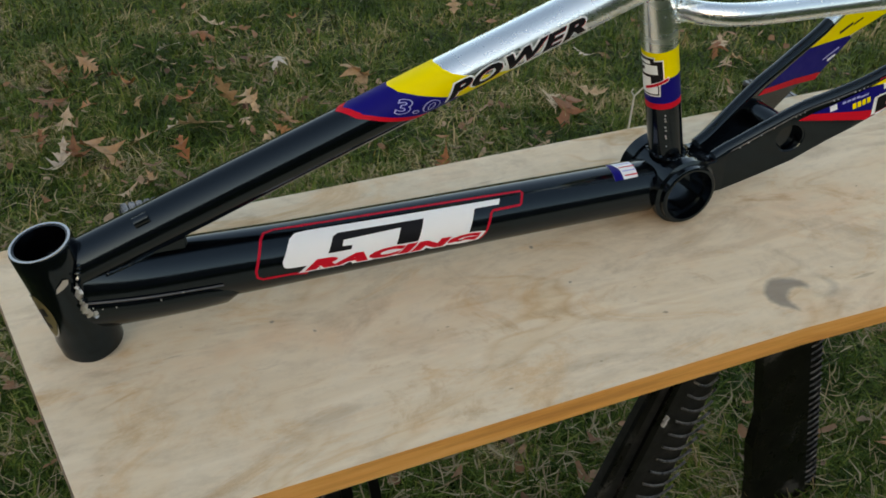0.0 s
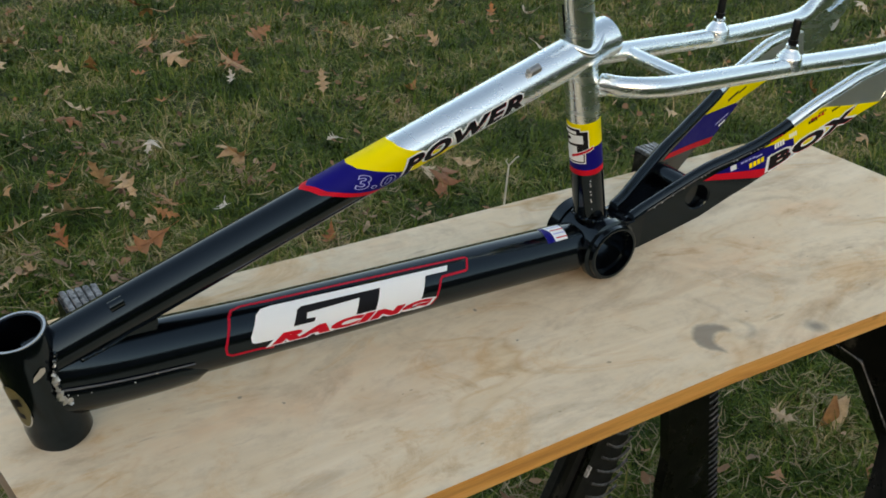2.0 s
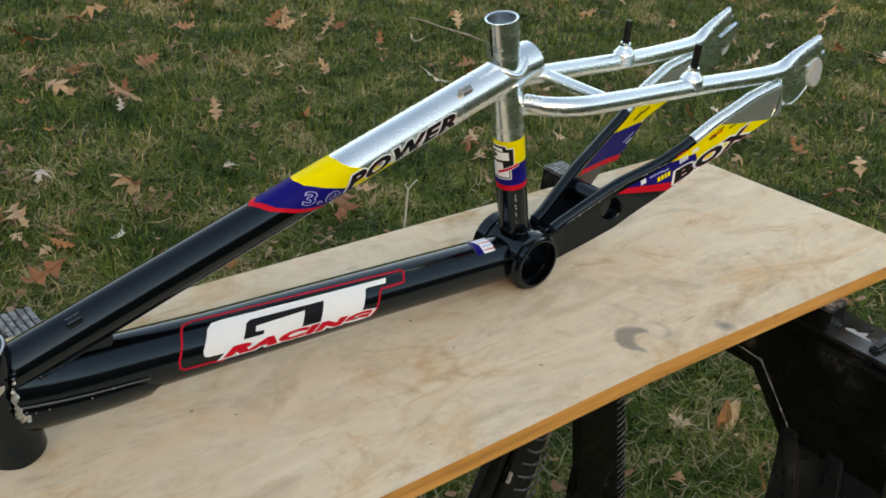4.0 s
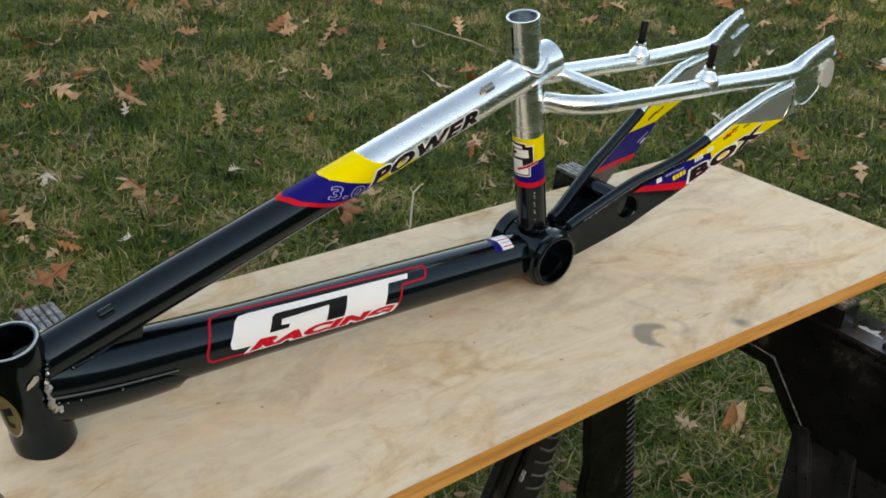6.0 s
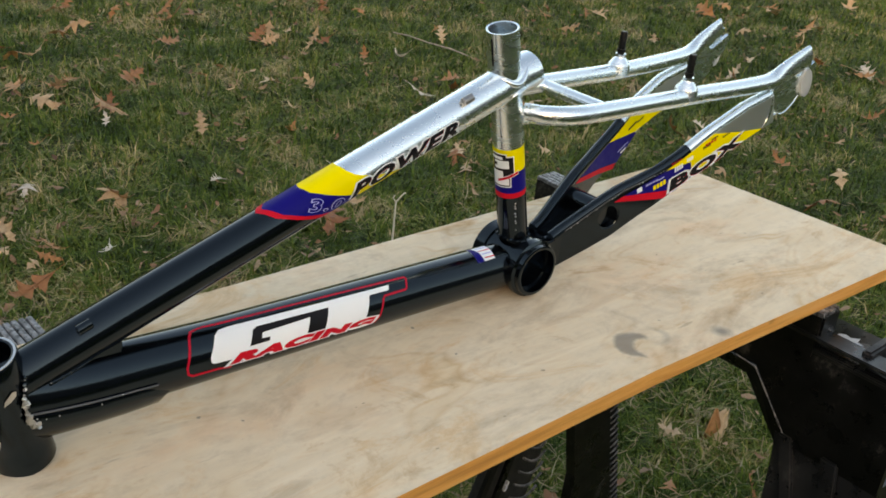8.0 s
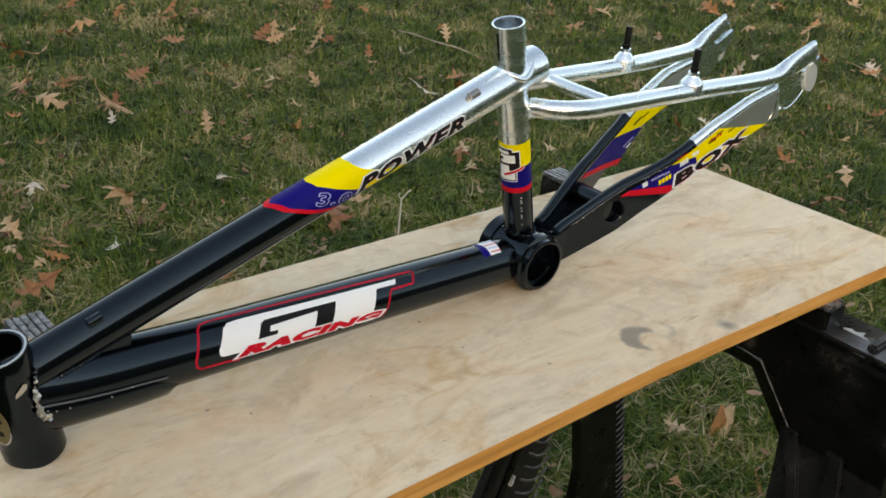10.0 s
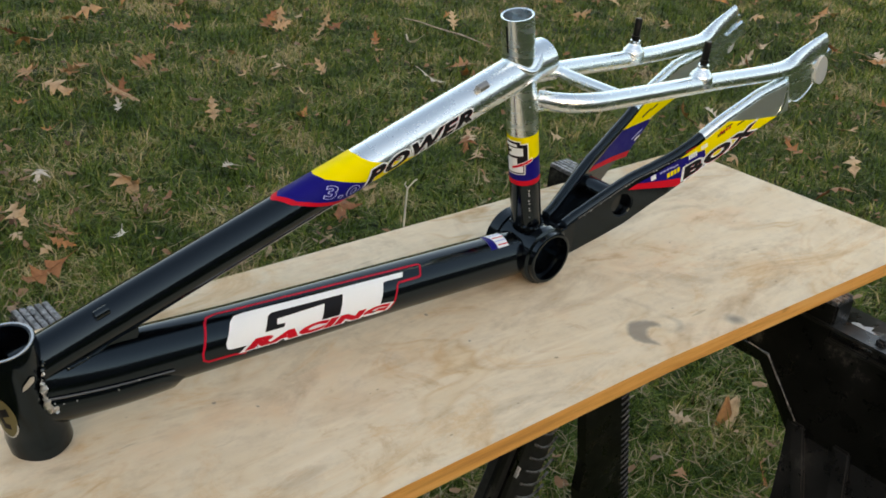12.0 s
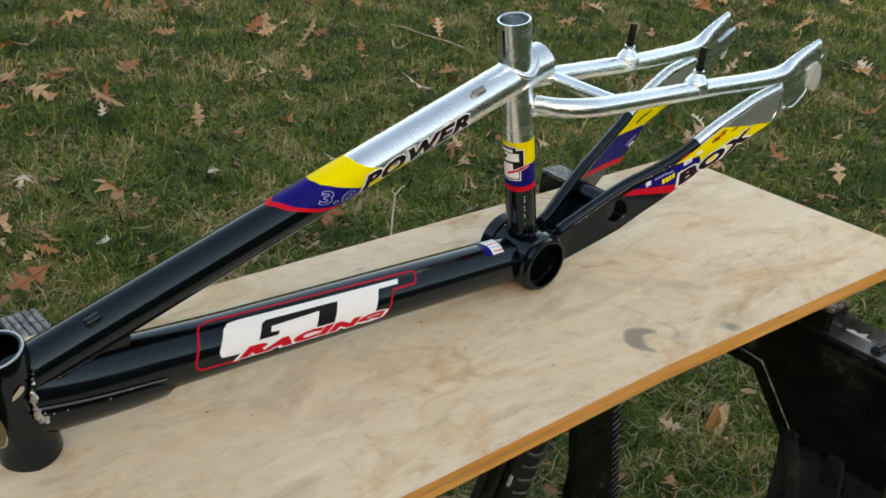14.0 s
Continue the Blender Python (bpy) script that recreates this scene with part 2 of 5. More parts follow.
    big, cut = disc(m, flat, 0.5800, -0.1605, 0.0225, 0.0025), disc(m, flat, 0.5890, -0.1735, 0.0178, 0.0025)
    moon = maths(m, "SUBTRACT", (big, 0), (cut, 0), True)
    spot = disc(m, flat, 0.6815, -0.195, 0.0085, 0.005)
    marks = maths(m, "MAXIMUM", (moon, 0), (spot, 0))
    # a fainter second arc beside it
    arc = maths(m, "SUBTRACT", (disc(m, flat, 0.6110, -0.1610, 0.0165, 0.003), 0), (disc(m, flat, 0.6060, -0.1570, 0.0150, 0.003), 0), True)
    marks = maths(m, "MAXIMUM", (marks, 0), (maths(m, "MULTIPLY", (arc, 0), 0.38), 0))
    for x, y, r in ((0.4083, -0.0129, 0.0016), (0.1619, -0.0266, 0.0014), (0.4133, -0.0733, 0.0013), (0.190, -0.050, 0.0012)):
        dot = disc(m, flat, x, y, r, 0.0007)
        marks = maths(m, "MAXIMUM", (marks, 0), (dot, 0))
    speck = noise_of(m, tc, 110, 2, 0.5, (0.6, 1.2, 1))
    r5 = ramp(m, [(0.765, (0,) * 3), (0.82, (0.6,) * 3)])
    wire(m, speck, "Fac", r5, "Fac")
    c = mixed(m, (maths(m, "MULTIPLY", (marks, 0), 0.72), 0), (b, 2), (0.15, 0.138, 0.125))
    d = mixed(m, (r5, "Color"), (c, 2), (0.16, 0.10, 0.06))
    # short dark flecks along the grain, and faint pinkish patches
    fleck = noise_of(m, tc, 36, 3, 0.6, (0.45, 2.6, 1))
    r6 = ramp(m, [(0.70, (0,) * 3), (0.78, (0.5,) * 3)])
    wire(m, fleck, "Fac", r6, "Fac")
    d = mixed(m, (r6, "Color"), (d, 2), (0.34, 0.235, 0.14))
    blush = noise_of(m, tc, 8, 5, 0.6, (0.8, 1.6, 1))
    r7 = ramp(m, [(0.55, (1, 1, 1)), (0.70, (1.0, 0.87, 0.78))])
    wire(m, blush, "Fac", r7, "Fac")
    d = mixed(m, 0.8, (d, 2), (r7, "Color"), "MULTIPLY")
    wire(m, d, 2, bsdf(m), "Base Color")
    bump(m, grain, "Fac", 0.12, 0.001)
    return m


def ply_edge(name, dark, mid, light):
    m = material(name, mid, 0.6)
    tc = node(m, "ShaderNodeTexCoord")
    plies = noise_of(m, tc, 12, 5, 0.65, (0.6, 0.6, 9))
    r = ramp(m, [(0.3, dark), (0.5, mid), (0.7, light)])
    wire(m, plies, "Fac", r, "Fac")
    # a few dark knots and gaps between the plies
    gaps = noise_of(m, tc, 26, 3, 0.5, (0.45, 0.45, 3))
    k = ramp(m, [(0.70, (1, 1, 1)), (0.77, (0.32, 0.24, 0.18))])
    wire(m, gaps, "Fac", k, "Fac")
    c = mixed(m, 0.9, (r, "Color"), (k, "Color"), "MULTIPLY")
    wire(m, c, 2, bsdf(m), "Base Color")
    bump(m, plies, "Fac", 0.25, 0.001)
    return m


WOOD = plywood()
WOOD_EDGE = ply_edge("plywood_edge", (0.64, 0.27, 0.066), (0.86, 0.41, 0.110), (0.92, 0.51, 0.18))
# the board's left end is greyer and darker than its front edge
WOOD_END = ply_edge("grey_brown_plywood_end", (0.24, 0.17, 0.12), (0.36, 0.27, 0.20), (0.46, 0.37, 0.29))


def soil():
    m = material("lawn_soil", (0.04, 0.045, 0.015), 0.95)
    tc = node(m, "ShaderNodeTexCoord")
    n = noise_of(m, tc, 9, 8, 0.7)
    r = ramp(m, [(0.35, (0.016, 0.022, 0.007)), (0.55, (0.034, 0.040, 0.015)), (0.75, (0.085, 0.068, 0.036))])
    wire(m, n, "Fac", r, "Fac")
    wire(m, r, "Color", bsdf(m), "Base Color")
    bump(m, n, "Fac", 0.6, 0.03)
    return m


def grass_mat():
    m = material("grass_blades", (0.06, 0.11, 0.02), 0.55)
    g = m.node_tree.nodes.new("ShaderNodeNewGeometry")
    r = ramp(m, [(0.0, (0.021, 0.050, 0.007)), (0.45, (0.072, 0.126, 0.018)), (0.74, (0.152, 0.198, 0.038)), (0.88, (0.280, 0.245, 0.088)), (1.0, (0.47, 0.365, 0.205))])
    tc = node(m, "ShaderNodeTexCoord")
    n = noise_of(m, tc, 3.6, 5, 0.65)
    shift = maths(m, "MULTIPLY", (maths(m, "SUBTRACT", (n, "Fac"), 0.525), 0), 2.7)
    # brightness balanced in the colour: blades turn paler towards the dimmer side
    place = m.node_tree.nodes.new("ShaderNodeSeparateXYZ")
    wire(m, tc, "Object", place, 0)
    dry = m.node_tree.nodes.new("ShaderNodeMapRange")
    dry.inputs["From Min"].default_value, dry.inputs["From Max"].default_value = 0.0, 1.1
    dry.inputs["To Min"].default_value, dry.inputs["To Max"].default_value = 0.10, 0.05
    along = maths(m, "SUBTRACT", (place, "X"), (maths(m, "MULTIPLY", (place, "Y"), 0.6), 0))
    wire(m, along, 0, dry, "Value")
    shift = maths(m, "ADD", (shift, 0), (dry, 0))
    # tuft by tuft
    small = noise_of(m, tc, 24, 3, 0.6, (1, 1, 0.2))
    shift = maths(m, "ADD", (shift, 0), (maths(m, "MULTIPLY", (maths(m, "SUBTRACT", (small, "Fac"), 0.5), 0), 1.1), 0))
    single = maths(m, "ADD", (maths(m, "MULTIPLY", (g, "Random Per Island"), 0.72), 0), 0.12)
    wire(m, maths(m, "ADD", (single, 0), (shift, 0), True), 0, r, "Fac")
    wire(m, r, "Color", bsdf(m), "Base Color")
    bsdf(m).inputs["Specular IOR Level"].default_value = 0.12
    return m


def leaf_mat(name, stops):
    m = material(name, stops[0], 0.6)
    info = m.node_tree.nodes.new("ShaderNodeObjectInfo")
    r = ramp(m, [(k / (len(stops) - 1), c) for k, c in enumerate(stops)])
    wire(m, info, "Random", r, "Fac")
    tc = node(m, "ShaderNodeTexCoord")
    n = noise_of(m, tc, 60, 5, 0.65)
    r2 = ramp(m, [(0.3, (0.55, 0.5, 0.45)), (0.65, (1, 1, 1))])
    wire(m, n, "Fac", r2, "Fac")
    c = mixed(m, 0.8, (r, "Color"), (r2, "Color"), "MULTIPLY")
    wire(m, c, 2, bsdf(m), "Base Color")
    bump(m, n, "Fac", 0.4, 0.004)
    return m


SOIL, GRASS = soil(), grass_mat()
RUSSET = leaf_mat("russet_oak_leaf", [(0.36, 0.130, 0.040), (0.48, 0.215, 0.075), (0.28, 0.105, 0.040), (0.56, 0.30, 0.13)])
TAN = leaf_mat("tan_oak_leaf", [(0.56, 0.38, 0.21), (0.44, 0.26, 0.125), (0.64, 0.48, 0.31), (0.50, 0.29, 0.14)])
PALE_LEAF = leaf_mat("pale_oak_leaf", [(0.62, 0.54, 0.44), (0.72, 0.66, 0.57), (0.56, 0.47, 0.36)])
WALL, HORIZON_RING = mottled("brown_shade_wall", (0.11, 0.10, 0.092), (0.16, 0.147, 0.135), 1.5), mottled("dark_horizon_ring", (0.02, 0.03, 0.012), (0.06, 0.06, 0.03), 0.6)


def scraps(name, stops):
    m = material(name, stops[0], 0.7)
    g = m.node_tree.nodes.new("ShaderNodeNewGeometry")
    r = ramp(m, [(k / (len(stops) - 1), c) for k, c in enumerate(stops)])
    wire(m, g, "Random Per Island", r, "Fac")
    n = noise_of(m, node(m, "ShaderNodeTexCoord"), 90, 4, 0.6)
    r2 = ramp(m, [(0.3, (0.6, 0.55, 0.5)), (0.65, (1, 1, 1))])
    wire(m, n, "Fac", r2, "Fac")
    wire(m, mixed(m, 0.7, (r, "Color"), (r2, "Color"), "MULTIPLY"), 2, bsdf(m), "Base Color")
    return m


THATCH = scraps("dry_thatch", [(0.18, 0.14, 0.06), (0.33, 0.265, 0.14), (0.24, 0.18, 0.085), (0.44, 0.37, 0.23)])
LITTER = scraps("leaf_scraps", [(0.16, 0.070, 0.030), (0.34, 0.17, 0.080), (0.24, 0.11, 0.045), (0.46, 0.31, 0.19), (0.12, 0.055, 0.028), (0.38, 0.20, 0.10)])
TWIG = mottled("twig_bark", (0.22, 0.18, 0.14), (0.50, 0.44, 0.36), 60)
STRAW = material("dry_stalk", (0.66, 0.61, 0.50), 0.7)

# ---- lawn and board ----
bm = bmesh.new()
bmesh.ops.create_grid(bm, x_segments=8, y_segments=8, size=60)
ground = part("ground", bm, SOIL, None, "", False)
tagged(ground, "lawn soil under short autumn grass", "ground", kind="structure")

BOARD_T = 0.0185
# the hand-sawn front edge is not quite straight
CORNERS = [(-0.0035, -0.1960), (0.560, -0.2025), (1.0625, -0.2270), (1.036, 0.139), (-0.040, 0.160)]
bm = bmesh.new()
low = [bm.verts.new((x, y, BOARD_Z - BOARD_T)) for x, y in CORNERS]
top = [bm.verts.new((x, y, BOARD_Z)) for x, y in CORNERS]
bm.faces.new(top)
bm.faces.new(low[::-1])
for i in range(len(CORNERS)):
    j = (i + 1) % len(CORNERS)
    bm.faces.new((low[i], low[j], top[j], top[i]))
bmesh.ops.bevel(bm, geom=[e for e in bm.edges if abs(e.calc_face_angle(0)) > 0.5], offset=0.0007, segments=1, affect="EDGES")
bm.normal_update()
for f in bm.faces:
    f.material_index = 0 if abs(f.normal.z) > 0.6 else 2 if f.normal.x < -0.6 else 1
board = part("plywood_board", bm, [WOOD, WOOD_EDGE, WOOD_END], None, "", False)
tagged(board, "pale stained plywood board with orange-brown cut edges on two sawhorses", "board")

# unseen plain walls added at the viewer's back and side to block the sun
bm = bmesh.new()
box(bm, (-14, -8.4, 0), (-3.5, -8.0, 4.6), 0.0)
# lower stretch, added to keep the low sky out of the tubes' reflections
box(bm, (-3.5, -8.3, 0), (22, -8.0, 3.0), 0.0)
tagged(part("shade_wall_south", bm, WALL, None, "", False), "unseen plain wall added to shade the lawn and darken reflections", "wall", kind="structure")
bm = bmesh.new()
box(bm, (-9.4, -8.0, 0), (-9.0, 24, 5.4), 0.0)
tagged(part("shade_wall_west", bm, WALL, None, "", False), "unseen plain wall added to keep the low sun off", "wall", kind="structure")
# unseen tree-coloured ring far round the garden, added to darken the mirrored horizon
bm = bmesh.new()
rings = [[bm.verts.new((48 * math.cos(a), 48 * math.sin(a), z)) for a in (2 * math.pi * k / 48 for k in range(48))] for z in (0, 9)]
for k in range(48):
    bm.faces.new((rings[0][k], rings[0][(k + 1) % 48], rings[1][(k + 1) % 48], rings[1][k]))
tagged(part("backdrop", bm, HORIZON_RING, None, "", False), "unseen dark ring standing for distant trees, added to darken the horizon", "backdrop", kind="structure")

# ---- the bicycle frame ----
FRAME = thing("bicycle_frame", "bare black and polished racing bicycle frame standing on the board", "bicycle frame", at=(0.3, 0, BOARD_Z))


def P(x, y, z):
    return Vector((x, y, z + BOARD_Z))


HT0, HT1 = P(0.0295, 0.003, 0.0005), P(0.0075, -0.001, 0.1018)
ST0, ST1 = P(0.5535, 0, 0.0605), P(0.4975, 0, 0.2915)
TT0, TT1 = P(0.016, 0, 0.0727), P(0.545, 0, 0.2477)
DT0, DT1 = P(0.020, 0, 0.0545), P(0.532, 0, 0.0300)
BB = P(0.5595, 0, 0.0322)
GUSSET_END = 0.1085
HT_R, TT_R, DT_R, ST_R, BB_R = 0.0226, 0.0178, 0.0245, 0.0159, 0.0312


class Tube:
    """Places on a straight tube: u metres along it, v metres round it from the side that faces -y."""

    def __init__(self, a, b, r, upright=False):
        self.a, self.r, self.length, self.slim, self.deep = a, r, (b - a).length, 0.0, False
        self.axis = (b - a).normalized()
        self.out = Vector((0, -1, 0))
        self.out = (self.out - self.axis * self.out.dot(self.axis)).normalized()
        self.up = self.out.cross(self.axis) if upright else self.axis.cross(self.out) * -1
        if not upright and self.up.z < 0:
            self.up = -self.up

    def at(self, u, v, lift=0.0):
        w = v / self.r
        slim = 1 - self.slim * max(0.0, 1 - u / 0.075) ** 2
        grown = 1.0
        if self.deep:
            grown += float(np.interp(u, (0.0, 0.15, 0.36), (0.15, 0.13, 0.0))) if math.sin(w) < 0 else float(np.interp(u, (0.0, 0.10, 0.17), (0.14, 0.09, 0.0)))
        return self.a + u * self.axis + (self.r + lift) * (slim * math.cos(w) * self.out + grown * math.sin(w) * self.up)


TT, DT = Tube(TT0, TT1, TT_R), Tube(DT0, DT1, DT_R)
DT.slim, DT.deep = 0.26, True   # the down tube narrows and deepens towards the head tube
ST, HT = Tube(ST0, ST1, ST_R, True), Tube(HT0, HT1, HT_R, True)


def curve_of(stops):
    xs, ys = zip(*stops)
    return lambda s: float(np.interp(s, xs, ys))


def band(name, tube, start, end, mat, parent, label="", sides=72, steps=1, lift=0.0):
    """A stretch of a tube between two lines round it, each a function of the angle from the tube's top (or from its out side)."""
    bm = bmesh.new()
    rings = []
    for k in range(steps + 1):
        ring = []
        for i in range(sides):
            w = 2 * math.pi * i / sides
            s = abs((w - math.pi / 2 + math.pi) % (2 * math.pi) - math.pi)
            u0, u1 = start(s), end(s)
            ring.append(bm.verts.new(tube.at(u0 + (u1 - u0) * k / steps, w * tube.r, lift)))
        rings.append(ring)
    for one, two in zip(rings, rings[1:]):
        for i in range(sides):
            bm.faces.new((one[i], one[(i + 1) % sides], two[(i + 1) % sides], two[i]))
    return part(name, bm, mat, parent, label)


def flat_shape(loops):
    """A flat mesh in u, v from closed outlines (later ones are holes)."""
    bm = bmesh.new()
    edges = []
    for loop in loops:
        vs = [bm.verts.new((u, v, 0)) for u, v in loop]
        edges += [bm.edges.new((vs[i], vs[(i + 1) % len(vs)])) for i in range(len(vs))]
    bmesh.ops.triangle_fill(bm, use_beauty=True, edges=edges)
    return bm


def words(text, corners, offset=0.0, shear=0.0, apart=1.14):
    """Lettering as a flat mesh, fitted into a four-cornered field (low left, low right, high right, high left)."""
    c = bpy.data.curves.new("lettering", "FONT")
    c.body, c.shear, c.resolution_u = text, shear, 3
    c.offset = offset
    c.space_character = apart
    ob = new("lettering", c)
    bpy.context.view_layer.update()
    me = bpy.data.meshes.new_from_object(ob.evaluated_get(bpy.context.evaluated_depsgraph_get()))
    plain = c.copy()
    plain.offset = 0
    ob.data = plain
    bpy.context.view_layer.update()
    ref = bpy.data.meshes.new_from_object(ob.evaluated_get(bpy.context.evaluated_depsgraph_get()))
    xs, ys = [v.co.x for v in ref.vertices], [v.co.y for v in ref.vertices]
    x0, x1, y0, y1 = min(xs), max(xs), min(ys), max(ys)
    bpy.data.objects.remove(ob)
    bm = bmesh.new()
    bm.from_mesh(me)
    ll, lr, hr, hl = [Vector(p) for p in corners]
    for v in bm.verts:
        s, t = (v.co.x - x0) / (x1 - x0), (v.co.y - y0) / (y1 - y0)
        q = (ll * (1 - s) + lr * s) * (1 - t) + (hl * (1 - s) + hr * s) * t
        v.co = (q.x, q.y, 0)
    bmesh.ops.remove_doubles(bm, verts=bm.verts, dist=1e-5)
    return bm


def wrap(name, bm, tube, mat, parent, lift=0.00025, label="", step=0.003):
    """Lays a flat u, v mesh round a tube."""
    vs = [v.co.y for v in bm.verts]
    lo, hi = min(vs), max(vs)
    for k in range(1, int((hi - lo) / step) + 1):
        bmesh.ops.bisect_plane(bm, geom=list(bm.verts) + list(bm.edges) + list(bm.faces), plane_co=(0, lo + k * step, 0), plane_no=(0, 1, 0))
    bmesh.ops.triangulate(bm, faces=bm.faces)
    for v in bm.verts:
        v.co = tube.at(v.co.x, v.co.y, lift)
    return part(name, bm, mat, parent, label)


def stroke(points, width):
    """The outline of a line of that width along points, for flat_shape()."""
    p = [Vector(q) for q in points]
    left, right = [], []
    for i, q in enumerate(p):
        d = (p[min(i + 1, len(p) - 1)] - p[max(i - 1, 0)]).normalized()
        n = Vector((-d.y, d.x)) * width / 2
        left.append(tuple(q + n))
        right.append(tuple(q - n))
    return left + right[::-1]


def bead_row(name, points, mat, parent, size, label="", seed=3, rough=0.15):
    """A row of weld ripples along points."""
    rng = random.Random(seed)
    bm = bmesh.new()
    for q in points:
        made = bmesh.ops.create_icosphere(bm, subdivisions=1, radius=size * rng.uniform(0.9 - rough, 1.05 + rough))["verts"]
        for v in made:
            v.co += Vector(q) + Vector((rng.uniform(-1, 1), rng.uniform(-1, 1), rng.uniform(-1, 1))) * size * rough
    made = part(name, bm, mat, parent, label)
    return tagged(made, label, kind="stuff") if name == "bare_fleck" else made


# head tube with flared, open ends
bm = bmesh.new()
hollow(bm, HT0, HT1, 0.0212, 0.0188, 48, [(0, 0.0226), (0.012, 0.0236), (0.17, 0.0236), (0.20, 0.0228), (0.26, 0.0226), (0.78, 0.0226), (0.84, 0.0228), (0.985, 0.0229), (1, 0.0221)])
head = part("head_tube", bm, BLACK, FRAME, "black head tube with open flared ends")
oval = [(0.050 + 0.021 * math.cos(a), 0.0245 + 0.010 * math.sin(a)) for a in (2 * math.pi * k / 28 for k in range(28))]
wrap("badge", flat_shape([oval]), HT, GOLD, head, 0.0004, "worn gold oval badge")
wrap("badge_rim", flat_shape([stroke(oval + oval[:2], 0.0014)]), HT, RIM, head, 0.0008, "thin metal rim of the badge")
wrap("badge_mark", flat_shape([[(0.038, 0.021), (0.038, 0.027), (0.056, 0.0285), (0.060, 0.019), (0.052, 0.0185), (0.050, 0.0245), (0.044, 0.024), (0.043, 0.0205)]]), HT, INK, head, 0.0007)
bm = bmesh.new()
ring_a, ring_b = HT1 - HT.axis * 0.0002, HT1 + HT.axis * 0.0006
hollow(bm, ring_a, ring_b, 0.0221, 0.0203, 48)
part("bare_rim", bm, RIM, head, "bare metal rim of the tube")
wrap("paint_chip", flat_shape([[(0.0735, 0.0035), (0.0775, 0.002), (0.0825, -0.0045), (0.081, -0.0075), (0.0775, -0.0065), (0.075, -0.0015)]]), HT, BARE, head, 0.0012, "chip down to bare metal")

# top tube: black paint, decal bands, then polished metal
red_lo = curve_of([(0, 0.233), (0.84, 0.2435), (1.46, 0.2607), (2.47, 0.2910), (3.15, 0.306)])
red_hi = curve_of([(0, 0.2395), (0.84, 0.2500), (1.46, 0.2672), (2.47, 0.3005), (3.15, 0.316)])
yel_lo = curve_of([(0, 0.2776), (0.12, 0.278), (0.61, 0.2815), (1.12, 0.2934), (1.92, 0.317), (3.15, 0.347)])
yel_hi = curve_of([(0, 0.3183), (0.11, 0.3188), (0.61, 0.321), (0.97, 0.3258), (1.23, 0.3326), (1.6, 0.345), (2.13, 0.369), (3.15, 0.40)])
top_tube = band("top_tube", TT, lambda s: 0.0, red_lo, BLACK, FRAME, "top tube, painted black at the front")
band("red_stripe", TT, red_lo, red_hi, RED, top_tube)
band("blue_band", TT, red_hi, yel_lo, BLUE, top_tube)
band("yellow_band", TT, yel_lo, yel_hi, YELLOW, top_tube)
band("polished_end", TT, yel_hi, lambda s: 0.512, CHROME, top_tube, "polished bare rear half of the tube", steps=4)
# flared rear lip round the seat tube
bm = bmesh.new()
line = [TT.a + TT.axis * u for u in (0.512, 0.527, 0.540, 0.5515, 0.556, 0.557)]
sweep(bm, line, [TT_R, TT_R * 1.01, TT_R * 1.02, TT_R * 1.05, TT_R * 1.02, TT_R * 0.90], 48, [(1, 1), (1, 1.0), (1, 1.0), (1.04, 1.0), (1.02, 0.99), (1.0, 0.98)])
part("rear_lip", bm, CHROME, top_tube)
P0, P1, P2, P3 = (0.317, -0.0093), (0.4395, -0.0080), (0.4414, 0.0040), (0.3198, 0.0022)
wrap("lettering_edge", words("POWER", (P0, P1, P2, P3), 0.105, 0.25), TT, WHITE, top_tube, 0.0002)
wrap("lettering_shade", words("POWER", [(u + 0.0005, v - 0.0006) for u, v in (P0, P1, P2, P3)], 0.040, 0.25), TT, RED, top_tube, 0.0004)
wrap("lettering", words("POWER", (P0, P1, P2, P3), 0.048, 0.25), TT, INK, top_tube, 0.0006, "black word on the polished tube")
N0, N1, N2, N3 = (0.2725, 0.0030), (0.3050, -0.0140), (0.3092, -0.0045), (0.2770, 0.0125)
wrap("number_edge", words("3.0", (N0, N1, N2, N3), 0.05, 0.2), TT, PALE, top_tube, 0.0002)
wrap("number", words("3.0", (N0, N1, N2, N3), 0.012, 0.2), TT, BLUE, top_tube, 0.0004)


def cable_guide(tube, u, v, mat, label):
    bm = bmesh.new()
    a, b = tube.at(u - 0.0055, v, 0.0026), tube.at(u + 0.0055, v, 0.0026)
    hollow(bm, a, b, 0.0040, 0.0024, 16)
    base = [tube.at(u + k, v, 0.0) for k in (-0.005, 0.005)]
    sweep(bm, base, [0.003, 0.003], 10)
    return part("cable_guide", bm, mat, top_tube, label)


cable_guide(TT, 0.4616, 0.0155, GUIDE, "small grey metal cable guide")
cable_guide(TT, 0.0700, 0.0168, BLACK, "small black cable guide")

